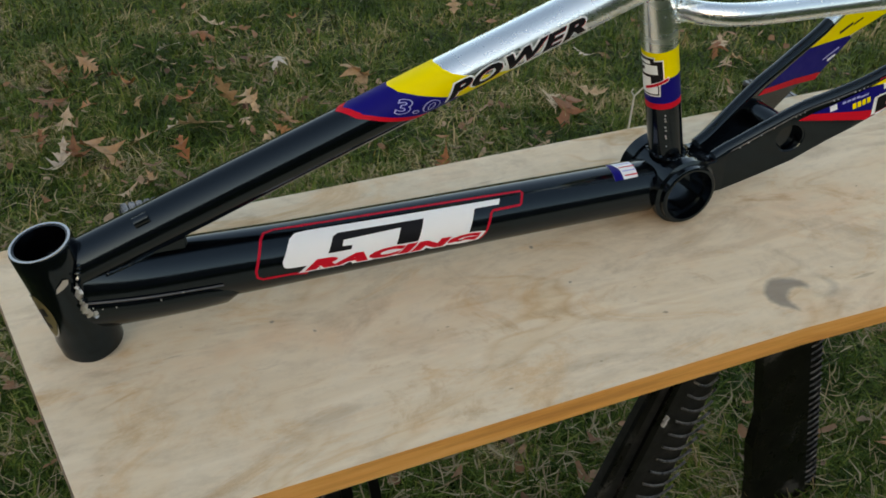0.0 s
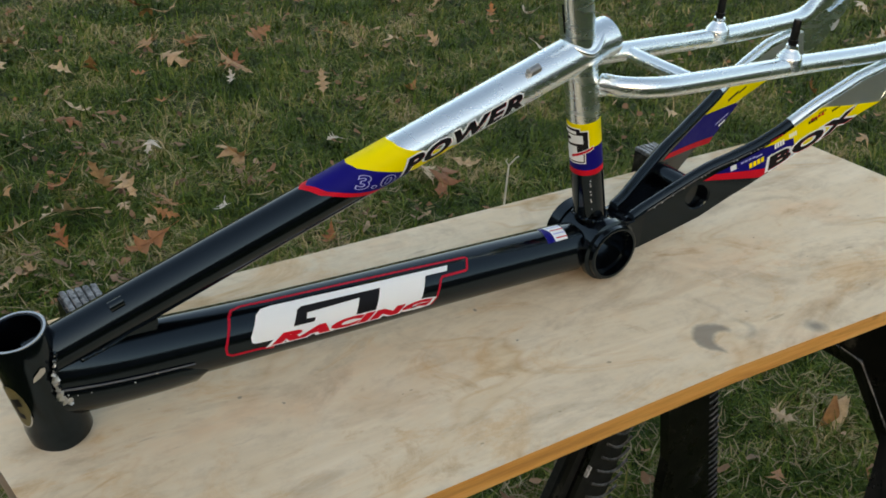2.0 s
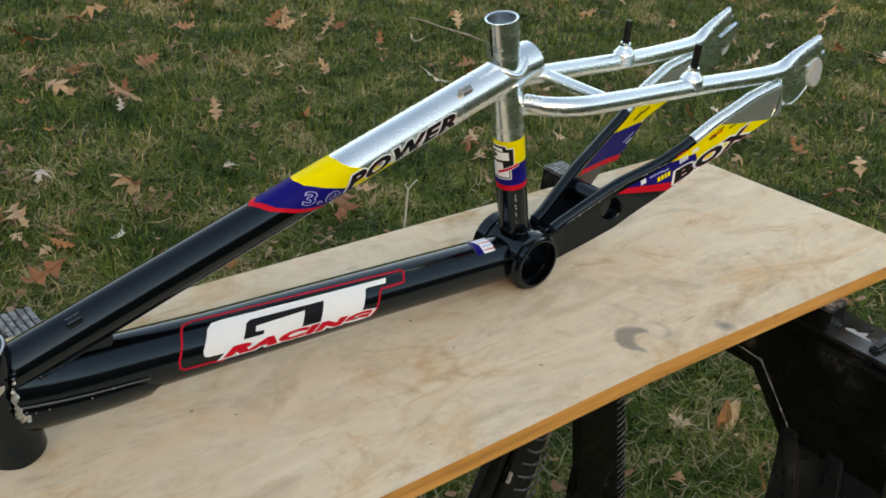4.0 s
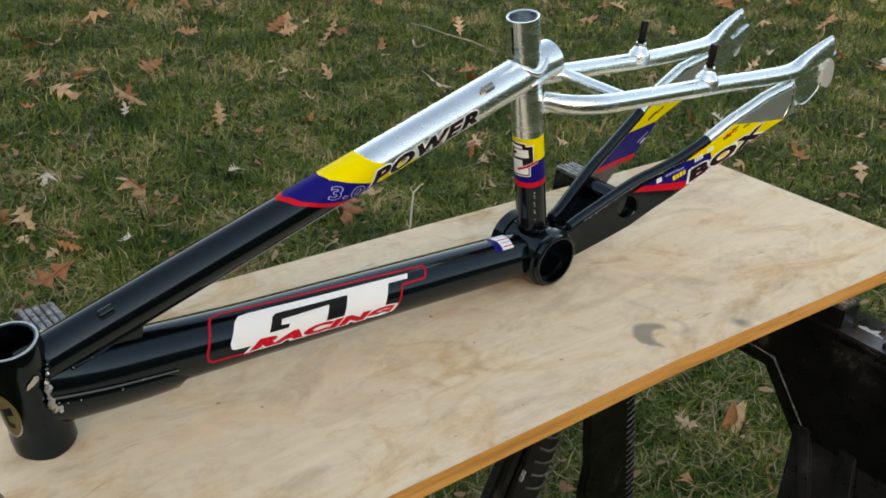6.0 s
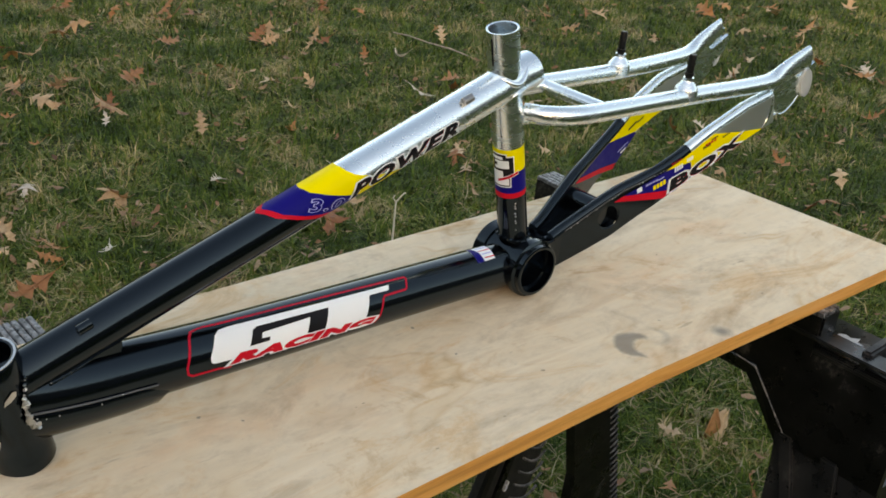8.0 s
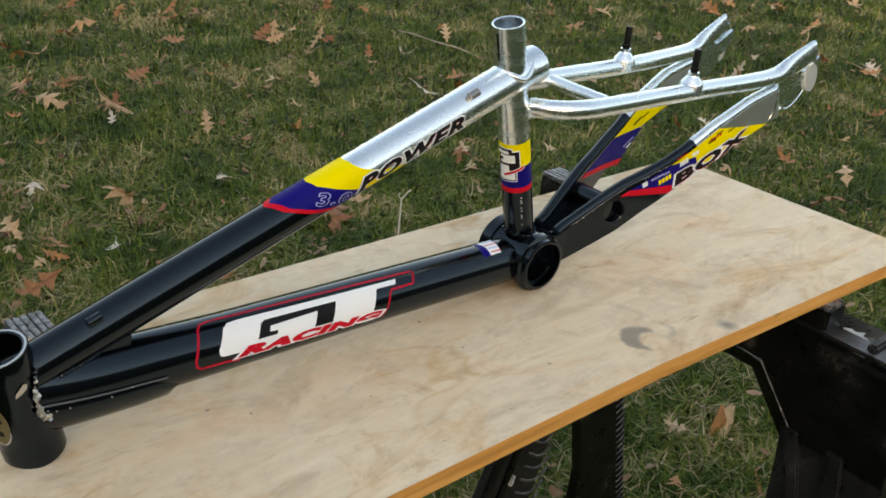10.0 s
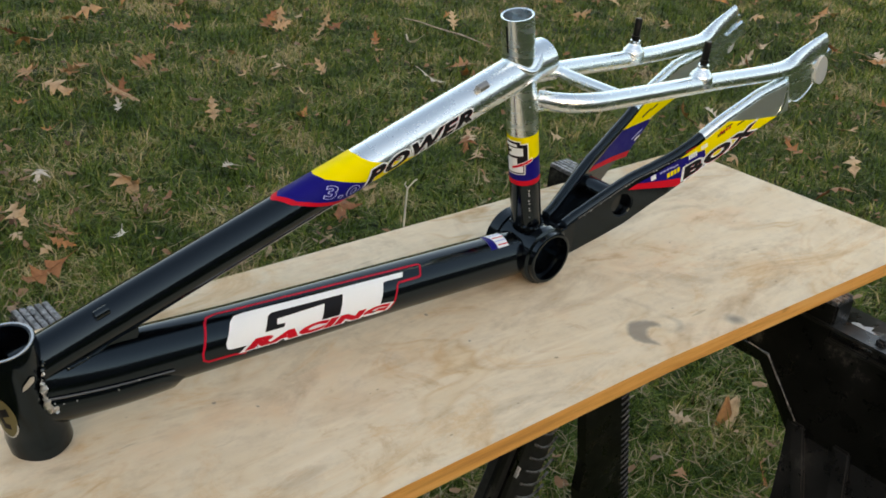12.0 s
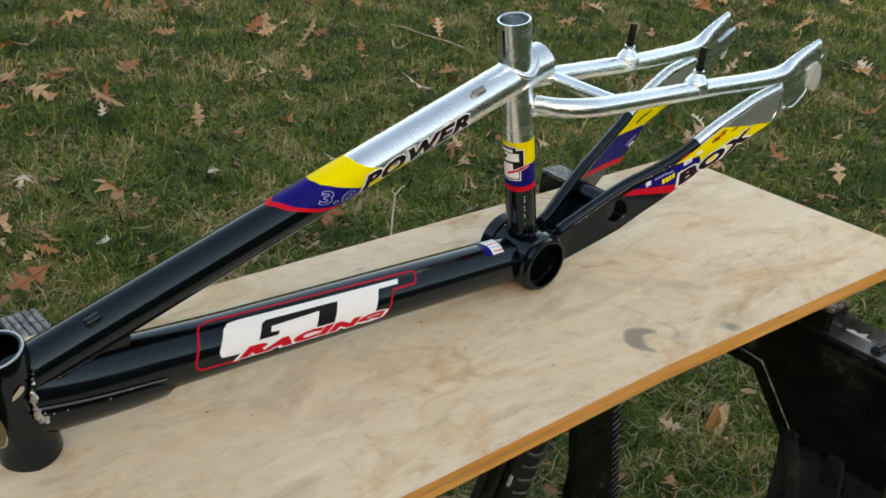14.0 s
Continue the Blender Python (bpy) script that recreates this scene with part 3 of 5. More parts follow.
# down tube with its lower front sleeve and the large decal
bm = bmesh.new()
sides = 64
rings = [[bm.verts.new(DT.at(u, 2 * math.pi * k / sides * DT_R)) for k in range(sides)] for u in (0, 0.012, 0.025, 0.04, 0.06, 0.08, 0.10, 0.125, 0.15, 0.17, 0.22, 0.29, 0.36, DT.length)]
for one, two in zip(rings, rings[1:]):
    for k in range(sides):
        bm.faces.new((one[k], one[(k + 1) % sides], two[(k + 1) % sides], two[k]))
bm.faces.new(rings[0])
bm.faces.new(rings[-1])
down_tube = part("down_tube", bm, BLACK, FRAME, "wide glossy black down tube")
bm = bmesh.new()
rows = []
for k in range(15):
    u = 0.004 + 0.118 * k / 14
    close = 0.0 if k < 11 else (k - 10) / 4
    lo, hi = -0.068 + 0.018 * close, 0.0002 - 0.003 * k / 10 - 0.012 * close ** 2
    rows.append([DT.at(u, lo + (hi - lo) * i / 20, 0.0022 + 0.002 * math.sin(math.pi * i / 20) + 0.0035 * (1 - i / 20) * (1 - close) if 0 < i < 20 and k < 14 else 0.0) for i in range(21)])
grid = [[bm.verts.new(q) for q in row] for row in rows]
for one, two in zip(grid, grid[1:]):
    for i in range(20):
        bm.faces.new((one[i], one[i + 1], two[i + 1], two[i]))
part("gusset_sleeve", bm, BLACK, down_tube, "thin reinforcing sleeve welded under the tube")
OUT = [(0.1765, -0.0075), (0.1640, -0.0055), (0.1400, -0.0050), (0.1355, -0.0025), (0.1345, 0.0030), (0.1425, 0.0270), (0.1465, 0.0325), (0.1560, 0.0348), (0.2000, 0.0340), (0.2540, 0.0327), (0.3150, 0.0312), (0.3740, 0.0296), (0.3752, 0.0282), (0.3705, 0.0180), (0.3690, 0.0170), (0.3430, 0.0167), (0.3405, 0.0140), (0.3350, -0.0015), (0.3300, -0.0080)]
wrap("decal_outline", flat_shape([stroke(OUT, 0.0022)]), DT, DEEP_RED, down_tube, 0.0002, "thin red outline of the decal")
BODY = [(0.1560, 0.0065), (0.1564, 0.0026), (0.1580, 0.0010), (0.1612, 0.0002), (0.1760, -0.0004), (0.1790, -0.0045), (0.3165, -0.0040), (0.3255, 0.0195), (0.3270, 0.0210), (0.3495, 0.0208), (0.3524, 0.0258), (0.2540, 0.0271), (0.1800, 0.0286), (0.1700, 0.0278), (0.1645, 0.0235)]
wrap("decal_block", flat_shape([BODY]), DT, WHITE, down_tube, 0.00025, "large white block mark on the down tube")
wrap("decal_slot", flat_shape([[(0.1935, 0.0068), (0.2130, 0.0068), (0.2143, 0.0100), (0.2059, 0.0106), (0.2076, 0.0152), (0.2575, 0.0166), (0.2521, 0.0030), (0.2715, 0.0027), (0.2790, 0.0205), (0.2040, 0.0216), (0.1995, 0.0195)]]), DT, INK, down_tube, 0.00045, "dark slot cut into the white mark")
R0, R1, R2, R3 = (0.1772, -0.0040), (0.3240, -0.0068), (0.3275, -0.0002), (0.1832, 0.0032)
wrap("lettering_edge", words("RACING", (R0, R1, R2, R3), 0.18, 0.1, 1.12), DT, WHITE, down_tube, 0.0006, step=0.0025)
wrap("lettering", words("RACING", (R0, R1, R2, R3), 0.080, 0.1, 1.12), DT, RED, down_tube, 0.0008, "red word edged in white", step=0.0025)
wrap("flag_decal", flat_shape([[(0.4687, 0.0222), (0.4940, 0.0230), (0.4970, 0.0454), (0.4717, 0.0455)]]), DT, WHITE, down_tube, 0.0002, "small striped flag decal")
wrap("flag_field", flat_shape([[(0.4687, 0.0222), (0.4785, 0.0225), (0.4790, 0.0340), (0.4762, 0.0440), (0.4717, 0.0455)]]), DT, BLUE, down_tube, 0.0004)
for k in range(4):
    v = 0.0255 + k * 0.0050
    wrap("flag_stripe", flat_shape([[(0.4810 - 0.0006 * k, v), (0.4945 + 0.0006 * k, v), (0.4947 + 0.0006 * k, v + 0.0013), (0.4810 - 0.0006 * k, v + 0.0013)]]), DT, (RED, PALE)[k % 2], down_tube, 0.0004)

# seat tube: painted foot, decal bands, polished open top
flat = lambda u: (lambda s: u)
seat_tube = band("seat_tube", ST, flat(0.0), flat(0.0575), BLACK, FRAME, "seat tube, black at the foot and polished above")
band("red_stripe", ST, flat(0.0575), flat(0.0635), RED, seat_tube)
band("blue_band", ST, flat(0.0635), flat(0.0880), BLUE, seat_tube)
band("yellow_band", ST, flat(0.0880), flat(0.1145), YELLOW, seat_tube)
bm = bmesh.new()
hollow(bm, ST.a + ST.axis * 0.1145, ST1, ST_R, 0.0139, 48)
part("polished_end", bm, CHROME, seat_tube, "polished open top of the seat tube")
wrap("slot", flat_shape([[(0.205, 0.0225), (0.232, 0.0225), (0.232, 0.0245), (0.205, 0.0245)]]), ST, INK, seat_tube, 0.0003, "narrow clamp slot")
wrap("mark_edge", flat_shape([[(0.1100, 0.0320), (0.1100, 0.0143), (0.1072, 0.0143), (0.1074, 0.0070), (0.0872, 0.0070), (0.0845, 0.0106), (0.0712, 0.0110), (0.0702, 0.0320)]]), ST, WHITE, seat_tube, 0.0002)
wrap("mark_block", flat_shape([[(0.1090, 0.0320), (0.1090, 0.0151), (0.1060, 0.0151), (0.1062, 0.0079), (0.0880, 0.0079), (0.0852, 0.0116), (0.0724, 0.0120), (0.0714, 0.0320)]]), ST, INK, seat_tube, 0.0004, "black stepped block mark")
for shape in ([(0.1068, 0.0320), (0.1068, 0.0186), (0.1034, 0.0183), (0.1034, 0.0320)], [(0.1022, 0.0285), (0.1025, 0.0125), (0.0935, 0.0122), (0.0925, 0.0285), (0.0960, 0.0285), (0.0965, 0.0250), (0.0995, 0.0250), (0.0995, 0.0285)],
              [(0.0900, 0.0310), (0.0905, 0.0188), (0.0815, 0.0185), (0.0812, 0.0128), (0.0738, 0.0130), (0.0730, 0.0310)]):
    wrap("mark_bar", flat_shape([shape]), ST, WHITE, seat_tube, 0.0006, "white bar of the mark")
wrap("mark_script_edge", flat_shape([[(0.0768, 0.0250), (0.0862, 0.0030), (0.0905, 0.0030), (0.0808, 0.0250)]]), ST, WHITE, seat_tube, 0.0007)
wrap("mark_script", flat_shape([[(0.0775, 0.0245), (0.0868, 0.0036), (0.0897, 0.0036), (0.0802, 0.0245)]]), ST, RED, seat_tube, 0.0009)
bead_row("bare_fleck", [ST.at(u, v, 0.0002) for u, v in ((0.0510, 0.0080), (0.0475, 0.0083), (0.0450, 0.0080), (0.0385, 0.0084), (0.0350, 0.0082), (0.0290, 0.0086), (0.0265, 0.0083), (0.0180, 0.0086))], BARE, seat_tube, 0.0010, "row of small chips in the paint", seed=18)
# weld collar where the top tube meets the seat tube
bm = bmesh.new()
cross = ST.a + ST.axis * ((0.2325 + BOARD_Z - ST.a.z) / ST.axis.z)
side_dir = Vector((0, 1, 0))
pts = []
for k in range(49):
    a = 2 * math.pi * k / 48
    dx, dy = math.cos(a), math.sin(a)
    h = 0.019 * math.sqrt(max(0.0, 1 - (dy * 0.0165 / 0.0180) ** 2))
    pts.append(cross + Vector((dx * 0.0180, dy * 0.0180, h + dx * 0.0056)))
sweep(bm, pts, [0.0030] * len(pts), 12, caps=False)
part("weld_collar", bm, CHROME, seat_tube)

# bottom bracket shell, open, with thicker rims
bm = bmesh.new()
hollow(bm, BB - Vector((0, 0.0365, 0)), BB + Vector((0, 0.034, 0)), BB_R, 0.0250, 64, [(0, 0.0272), (0.012, 0.0286), (0.085, 0.0290), (0.098, 0.0308), (0.11, 0.0322), (0.20, 0.0324), (0.215, 0.0300), (0.785, 0.0300), (0.80, 0.0322), (0.985, 0.0322), (1, 0.0300)])
shell = part("bottom_bracket_shell", bm, BLACK, FRAME, "open black bottom bracket shell")
# a machined step inside the shell, and the scuffed edge of its flange
bm = bmesh.new()
hollow(bm, BB - Vector((0, 0.0255, 0)), BB - Vector((0, 0.0195, 0)), 0.0252, 0.0228, 48)
part("inner_step", bm, BLACK, shell)
rubbed = random.Random(31)
arc = [2 * math.pi * k / 90 for k in range(90)]
bead_row("weld_bead", [BB + Vector((0.0322 * math.cos(a), -0.0282, 0.0322 * math.sin(a))) for a in arc if -1.75 < (a - 2 * math.pi if a > math.pi else a) < 0.5 and rubbed.random() < 0.7], BLACK, shell, 0.0012, seed=32)
bead_row("bare_fleck", [BB + Vector((0.0328 * math.cos(a), -0.0278 + rubbed.uniform(-0.0008, 0.0008), 0.0328 * math.sin(a))) for a in arc if -0.95 < (a - 2 * math.pi if a > math.pi else a) < 0.25 and rubbed.random() < 0.42], BARE, shell, 0.0007, "edge rubbed to bare metal", seed=33)

# rear triangle
STAY_TOP = [(0.582, 0.0495), (0.5980, 0.0520), (0.6191, 0.0630), (0.6417, 0.0762), (0.6644, 0.0890), (0.6834, 0.0985), (0.7072, 0.1066), (0.7362, 0.1183), (0.7616, 0.1305), (0.8033, 0.1565), (0.8542, 0.1780), (0.9063, 0.1880)]
STAY_LOW = [(0.9193, 0.1500), (0.8957, 0.1469), (0.8222, 0.1239), (0.7518, 0.0862), (0.7076, 0.0625), (0.6777, 0.0445), (0.6457, 0.0313), (0.6107, 0.0178), (0.585, 0.0150)]
outline = [(x, z + BOARD_Z) for x, z in STAY_TOP + STAY_LOW]
BENDS = [0.59, 0.61, 0.65, 0.69, 0.73, 0.77, 0.81, 0.85, 0.90]
stay_face = curve_of([(0.56, 0.0195), (0.59, 0.0195), (0.61, 0.0210), (0.65, 0.0302), (0.69, 0.0393), (0.73, 0.0491), (0.77, 0.0560), (0.81, 0.0625), (0.85, 0.0665), (0.90, 0.0675), (0.96, 0.0675)])


def lay(name, bm, side, inner, mat, parent, lift, label=""):
    """Lays a flat x, z mesh on the outer or inner face of a chain stay."""
    for x in BENDS:
        bmesh.ops.bisect_plane(bm, geom=list(bm.verts) + list(bm.edges) + list(bm.faces), plane_co=(x, 0, 0), plane_no=(1, 0, 0))
    bmesh.ops.triangulate(bm, faces=bm.faces)
    for v in bm.verts:
        x, z = v.co.x, v.co.y
        y = stay_face(x) - 0.0135 - lift if inner else stay_face(x) + lift
        v.co = (x, side * y, z + BOARD_Z)
    return part(name, bm, mat, parent, label)


for side in (-1, 1):
    bm = bmesh.new()
    slab(bm, outline, lambda x: side * stay_face(x), lambda x: side * (stay_face(x) - 0.0135), [(0.6690, 0.0690 + BOARD_Z, 0.0132)], BENDS)
    bmesh.ops.bisect_plane(bm, geom=list(bm.verts) + list(bm.edges) + list(bm.faces), plane_co=(0.772, 0, 0), plane_no=(1, 0, 0))
    bmesh.ops.recalc_face_normals(bm, faces=bm.faces)
    rounded = [e for e in bm.edges if len(e.link_faces) == 2 and e.calc_face_angle(0) > 1.2]
    bmesh.ops.bevel(bm, geom=rounded, offset=0.0013, segments=3, affect="EDGES")
    for f in bm.faces:
        f.material_index = 1 if f.calc_center_median().x > 0.772 else 0
    stay = part("chain_stay", bm, [BLACK, BRUSHED], FRAME, "box-section chain stay, black in front and polished behind", False)
    # rounded crown along the top of the stay
    crown_x = [0.600 + 0.0115 * k for k in range(27)]
    crown_z = curve_of(STAY_TOP)
    for lo, hi, mat, label in ((0, 15, BLACK, ""), (15, 27, CHROME, "polished rounded top of the stay")):
        bm = bmesh.new()
        run = crown_x[lo:hi + 1]
        sweep(bm, [P(x, side * (stay_face(x) - 0.0070), crown_z(x) - 0.0008) for x in run], [0.0069] * len(run), 24, [(0.98, 0.95)] * len(run))
        part("crown", bm, mat, stay, label)
    lay("blue_panel", flat_shape([[(0.6850, 0.0930), (0.7466, 0.0925), (0.7560, 0.0888), (0.7820, 0.1045), (0.7740, 0.1232), (0.7370, 0.1165), (0.7072, 0.1026)]]), side, False, BLUE, stay, 0.0002)
    lay("yellow_panel", flat_shape([[(0.7372, 0.1167), (0.7742, 0.1234), (0.7825, 0.1047), (0.8222, 0.1246), (0.8700, 0.1396), (0.8963, 0.1470), (0.8020, 0.1542), (0.7616, 0.1293)]]), side, False, YELLOW, stay, 0.0002)
    lay("red_stripe", flat_shape([[(0.6725, 0.0868), (0.7420, 0.0826), (0.7500, 0.0880), (0.7466, 0.0923), (0.6845, 0.0928)]]), side, False, RED, stay, 0.0002)
    for (x, z), (w, h), mat in (((0.705, 0.0978), (0.007, 0.006), WHITE), ((0.721, 0.1050), (0.018, 0.0022), PALE), ((0.7325, 0.1010), (0.019, 0.0060), YELLOW), ((0.7330, 0.1085), (0.008, 0.0016), PALE), ((0.7570, 0.1185), (0.013, 0.0062), WHITE), ((0.7720, 0.1275), (0.010, 0.0050), WHITE), ((0.800, 0.1440), (0.018, 0.0030), RED), ((0.795, 0.1400), (0.012, 0.0035), INK), ((0.805, 0.1490), (0.010, 0.0020), INK), ((0.824, 0.1500), (0.012, 0.0022), INK), ((0.752, 0.1265), (0.016, 0.0014), RED)):
        t = Vector((0.93, 0.36))
        n = Vector((-0.36, 0.93))
        c = [Vector((x, z)) + t * a * w / 2 + n * b * h / 2 for a, b in ((-1, -1), (1, -1), (1, 1), (-1, 1))]
        pieces = 4 if w > 0.009 else 1
        loops_of = [[tuple(c[0].lerp(c[1], a)), tuple(c[0].lerp(c[1], b)), tuple(c[3].lerp(c[2], b + 0.03)), tuple(c[3].lerp(c[2], a + 0.03))] for a, b in ((k / pieces, (k + 0.78) / pieces if pieces > 1 else 1.0) for k in range(pieces))]
        bm = bmesh.new()
        for loop in loops_of:
            bm.faces.new([bm.verts.new((u, v, 0)) for u, v in loop])
        lay("sponsor_bar", bm, side, False, mat, stay, 0.0004)
    # inner face
    lay("red_stripe", flat_shape([[(0.6716, 0.0865), (0.7640, 0.0800), (0.7700, 0.0868), (0.6810, 0.0915)]]), side, True, RED, stay, 0.0002)
    lay("blue_panel", flat_shape([[(0.6815, 0.0918), (0.7705, 0.0870), (0.8080, 0.1160), (0.8040, 0.1190), (0.7405, 0.1185), (0.7072, 0.1028)]]), side, True, BLUE, stay, 0.0002)
    lay("yellow_panel", flat_shape([[(0.7410, 0.1188), (0.8045, 0.1192), (0.8222, 0.1242), (0.8650, 0.1378), (0.8600, 0.1440), (0.7860, 0.1447), (0.7616, 0.1296)]]), side, True, YELLOW, stay, 0.0002)
    for (x, z), (w, h), mat in (((0.795, 0.1290), (0.020, 0.0030), INK), ((0.812, 0.1330), (0.014, 0.0022), INK), ((0.780, 0.1050), (0.024, 0.0018), PALE), ((0.782, 0.1000), (0.012, 0.0025), WHITE)):
        c = [Vector((x, z)) + Vector((0.93, 0.36)) * a * w / 2 + Vector((-0.36, 0.93)) * b * h / 2 for a, b in ((-1, -1), (1, -1), (1, 1), (-1, 1))]
        lay("sponsor_bar", flat_shape([[tuple(q) for q in c]]), side, True, mat, stay, 0.0004)
    field = [(0.7515, 0.0915), (0.8490, 0.1345), (0.8480, 0.1465), (0.7505, 0.1055)]
    lay("plate_edge", flat_shape([stroke([(0.7498, 0.1085), (0.7478, 0.0882), (0.7520, 0.0885), (0.8222, 0.1258), (0.8560, 0.1368)], 0.0016)]), side, False, WHITE, stay, 0.0004)
    lay("lettering_edge", words("BOX", field, 0.125, 0.0), side, False, WHITE, stay, 0.0005)
    lay("lettering_shade", words("BOX", [(x + 0.0006, z - 0.0006) for x, z in field], 0.055, 0.0), side, False, RED, stay, 0.0006)
    lay("lettering", words("BOX", field, 0.055, 0.0), side, False, INK, stay, 0.0008, "black word edged in white")
    edge = [P(x, side * (stay_face(x) - 0.0005), z + 0.0003) for x, z in [(0.605 + 0.0038 * k, float(np.interp(0.605 + 0.0038 * k, [q[0] for q in STAY_TOP], [q[1] for q in STAY_TOP]))) for k in range(40)]]
    bm = bmesh.new()
    sweep(bm, edge, [0.0009] * len(edge), 8)
    part("weld_line", bm, BLACK, stay)
    bm = bmesh.new()
    sweep(bm, [q + Vector((0, side * 0.0006, 0.0006)) for q in edge[2:32]], [0.0005] * 30, 6)
    part("worn_edge", bm, EDGE_GREY, stay, "edge rubbed to bare metal")
    worn = random.Random(9)
    bead_row("bare_fleck", [edge[k] + Vector((0, side * 0.0006, -0.0005)) for k in range(2, 36) if worn.random() < 0.35], BARE, stay, 0.0008, seed=6)

    line = smooth_line([P(x, side * y, z) for x, y, z in [(0.5345, 0.009, 0.2050), (0.546, 0.029, 0.2068), (0.570, 0.0435, 0.2078), (0.6145, 0.0475, 0.2066), (0.757, 0.0500, 0.2025), (0.862, 0.0570, 0.2010), (0.904, 0.0600, 0.2035), (0.930, 0.0620, 0.2125), (0.970, 0.0650, 0.2265)]])
    bm = bmesh.new()
    n = len(line)
    squash = [(1, 1) if i < n - 18 else (1 - 0.56 * (i - n + 18) / 18, 1 + 0.52 * math.sin(math.pi * 0.62 * (i - n + 18) / 18)) for i in range(n)]
    sweep(bm, line, [0.0097] * n, 28, squash)
    seat_stay = part("seat_stay", bm, CHROME, FRAME, "polished bent seat stay")
    start = [P(0.5345 + 0.0095 * math.cos(a), side * (0.0135), 0.2052 + 0.0095 * math.sin(a)) for a in (2 * math.pi * k / 18 for k in range(18))]
    bead_row("weld_bead", start, CHROME, seat_stay, 0.0021, seed=7)

    bm = bmesh.new()
    bx, by = 0.7476, side * 0.0478
    sweep(bm, smooth_line([P(bx - 0.001, by, 0.2010), P(bx, by, 0.2110), P(bx, by, 0.2165), P(bx, by, 0.2200), P(bx, by, 0.2245)], 5), [float(r) for r in np.interp(np.linspace(0, 1, 21), [0, 0.3, 0.55, 0.75, 0.78, 1], [0.0140, 0.0126, 0.0090, 0.0070, 0.0064, 0.0060])], 24, up=(0, 1, 0))
    boss = part("brake_boss", bm, CHROME, seat_stay, "polished brake mount with a black post")
    bm = bmesh.new()
    sweep(bm, [P(bx, by, 0.2240), P(bx, by, 0.2485), P(bx, by, 0.2500)], [0.0041, 0.0041, 0.0034], 16, up=(0, 1, 0))
    sweep(bm, [P(bx, by, 0.2270), P(bx, by, 0.2300)], [0.0052, 0.0052], 16, up=(0, 1, 0))
    part("brake_post", bm, PLASTIC, seat_stay, "short black post")

    plate = [(0.898, 0.205), (0.906, 0.182), (0.914, 0.168), (0.922, 0.1610), (0.932, 0.1580), (0.944, 0.1600), (0.957, 0.168), (0.965, 0.176), (0.967, 0.184), (0.984, 0.196), (0.992, 0.208), (0.993, 0.216), (0.986, 0.2185), (0.955, 0.2035), (0.9495, 0.2045), (0.9495, 0.2085), (0.977, 0.2225), (0.9745, 0.2290), (0.955, 0.2260), (0.920, 0.211)]
    bm = bmesh.new()
    slab(bm, [(x, z + BOARD_Z) for x, z in plate], side * 0.0605, side * 0.0655)
    bmesh.ops.recalc_face_normals(bm, faces=bm.faces)
    bmesh.ops.bevel(bm, geom=[e for e in bm.edges if len(e.link_faces) == 2 and e.calc_face_angle(0) > 1.2], offset=0.0011, segments=2, affect="EDGES")
    dropout = part("dropout", bm, CHROME, FRAME, "polished slotted rear dropout plate", False)
    bm = bmesh.new()
    sweep(bm, smooth_line([P(x, side * 0.0640, z) for x, z in plate[3:9]], 4), [0.0024] * 21, 12)
    part("rolled_edge", bm, CHROME, dropout)
    bm = bmesh.new()
    sweep(bm, smooth_line([P(0.897, side * 0.0655, 0.1480), P(0.9030, side * 0.0665, 0.1600), P(0.9045, side * 0.0660, 0.1760), P(0.9020, side * 0.0640, 0.1880)], 4), [0.0026] * 13, 10, up=(0, 1, 0))
    part("weld_bead", bm, CHROME, dropout)
    bm = bmesh.new()
    outer = [(0.9725 + 0.0118 * math.cos(a) - 0.0050 * math.sin(a), 0.1935 + BOARD_Z + 0.0180 * math.sin(a) + 0.002 * math.cos(a)) for a in (2 * math.pi * k / 28 for k in range(28))]
    slab(bm, outer, side * 0.0655, side * 0.0690)
    part("end_pad", bm, SATIN, dropout, "satin end face of the dropout", False)

bm = bmesh.new()
sweep(bm, [P(0.618, -0.046, 0.2055), P(0.616, 0, 0.2060), P(0.618, 0.046, 0.2055)], [0.0075] * 3, 24)
part("seat_stay_bridge", bm, CHROME, FRAME, "polished tube between the seat stays")
bm = bmesh.new()
sweep(bm, [P(0.6690, -0.0290, 0.0710), P(0.6690, 0.0290, 0.0710)], [0.0128, 0.0128], 32)
part("chain_stay_bridge", bm, BLACK, FRAME, "black tube between the chain stays")
for y in (-0.0245, 0.0245):
    bead_row("weld_bead", [P(0.6690 + 0.0135 * math.cos(a), y, 0.0712 + 0.0135 * math.sin(a)) for a in (2 * math.pi * k / 20 for k in range(20))], BLACK, FRAME, 0.0022, seed=8)
bm = bmesh.new()
slab(bm, [(x, z + BOARD_Z) for x, z in [(0.5735, 0.0570), (0.590, 0.0520), (0.6040, 0.0508), (0.6040, 0.0400), (0.5960, 0.0220), (0.588, 0.0180), (0.5868, 0.0400)]], -0.0185, 0.0185)
part("stay_yoke", bm, BLACK, FRAME, "black block joining the stays to the shell", False)
# added black web: makes the gap dark and hides the board's reflection
bm = bmesh.new()
slab(bm, [(x, z + BOARD_Z) for x, z in [(0.598, 0.0440), (0.6191, 0.0500), (0.6600, 0.0660), (0.6600, 0.0480), (0.6300, 0.0300), (0.598, 0.022)]], lambda x: 0.0125 - stay_face(x), lambda x: stay_face(x) - 0.0125, cuts=[0.61, 0.63, 0.65])
part("stay_web", bm, BLACK, FRAME, "added black web that darkens the gap between the stays", False)

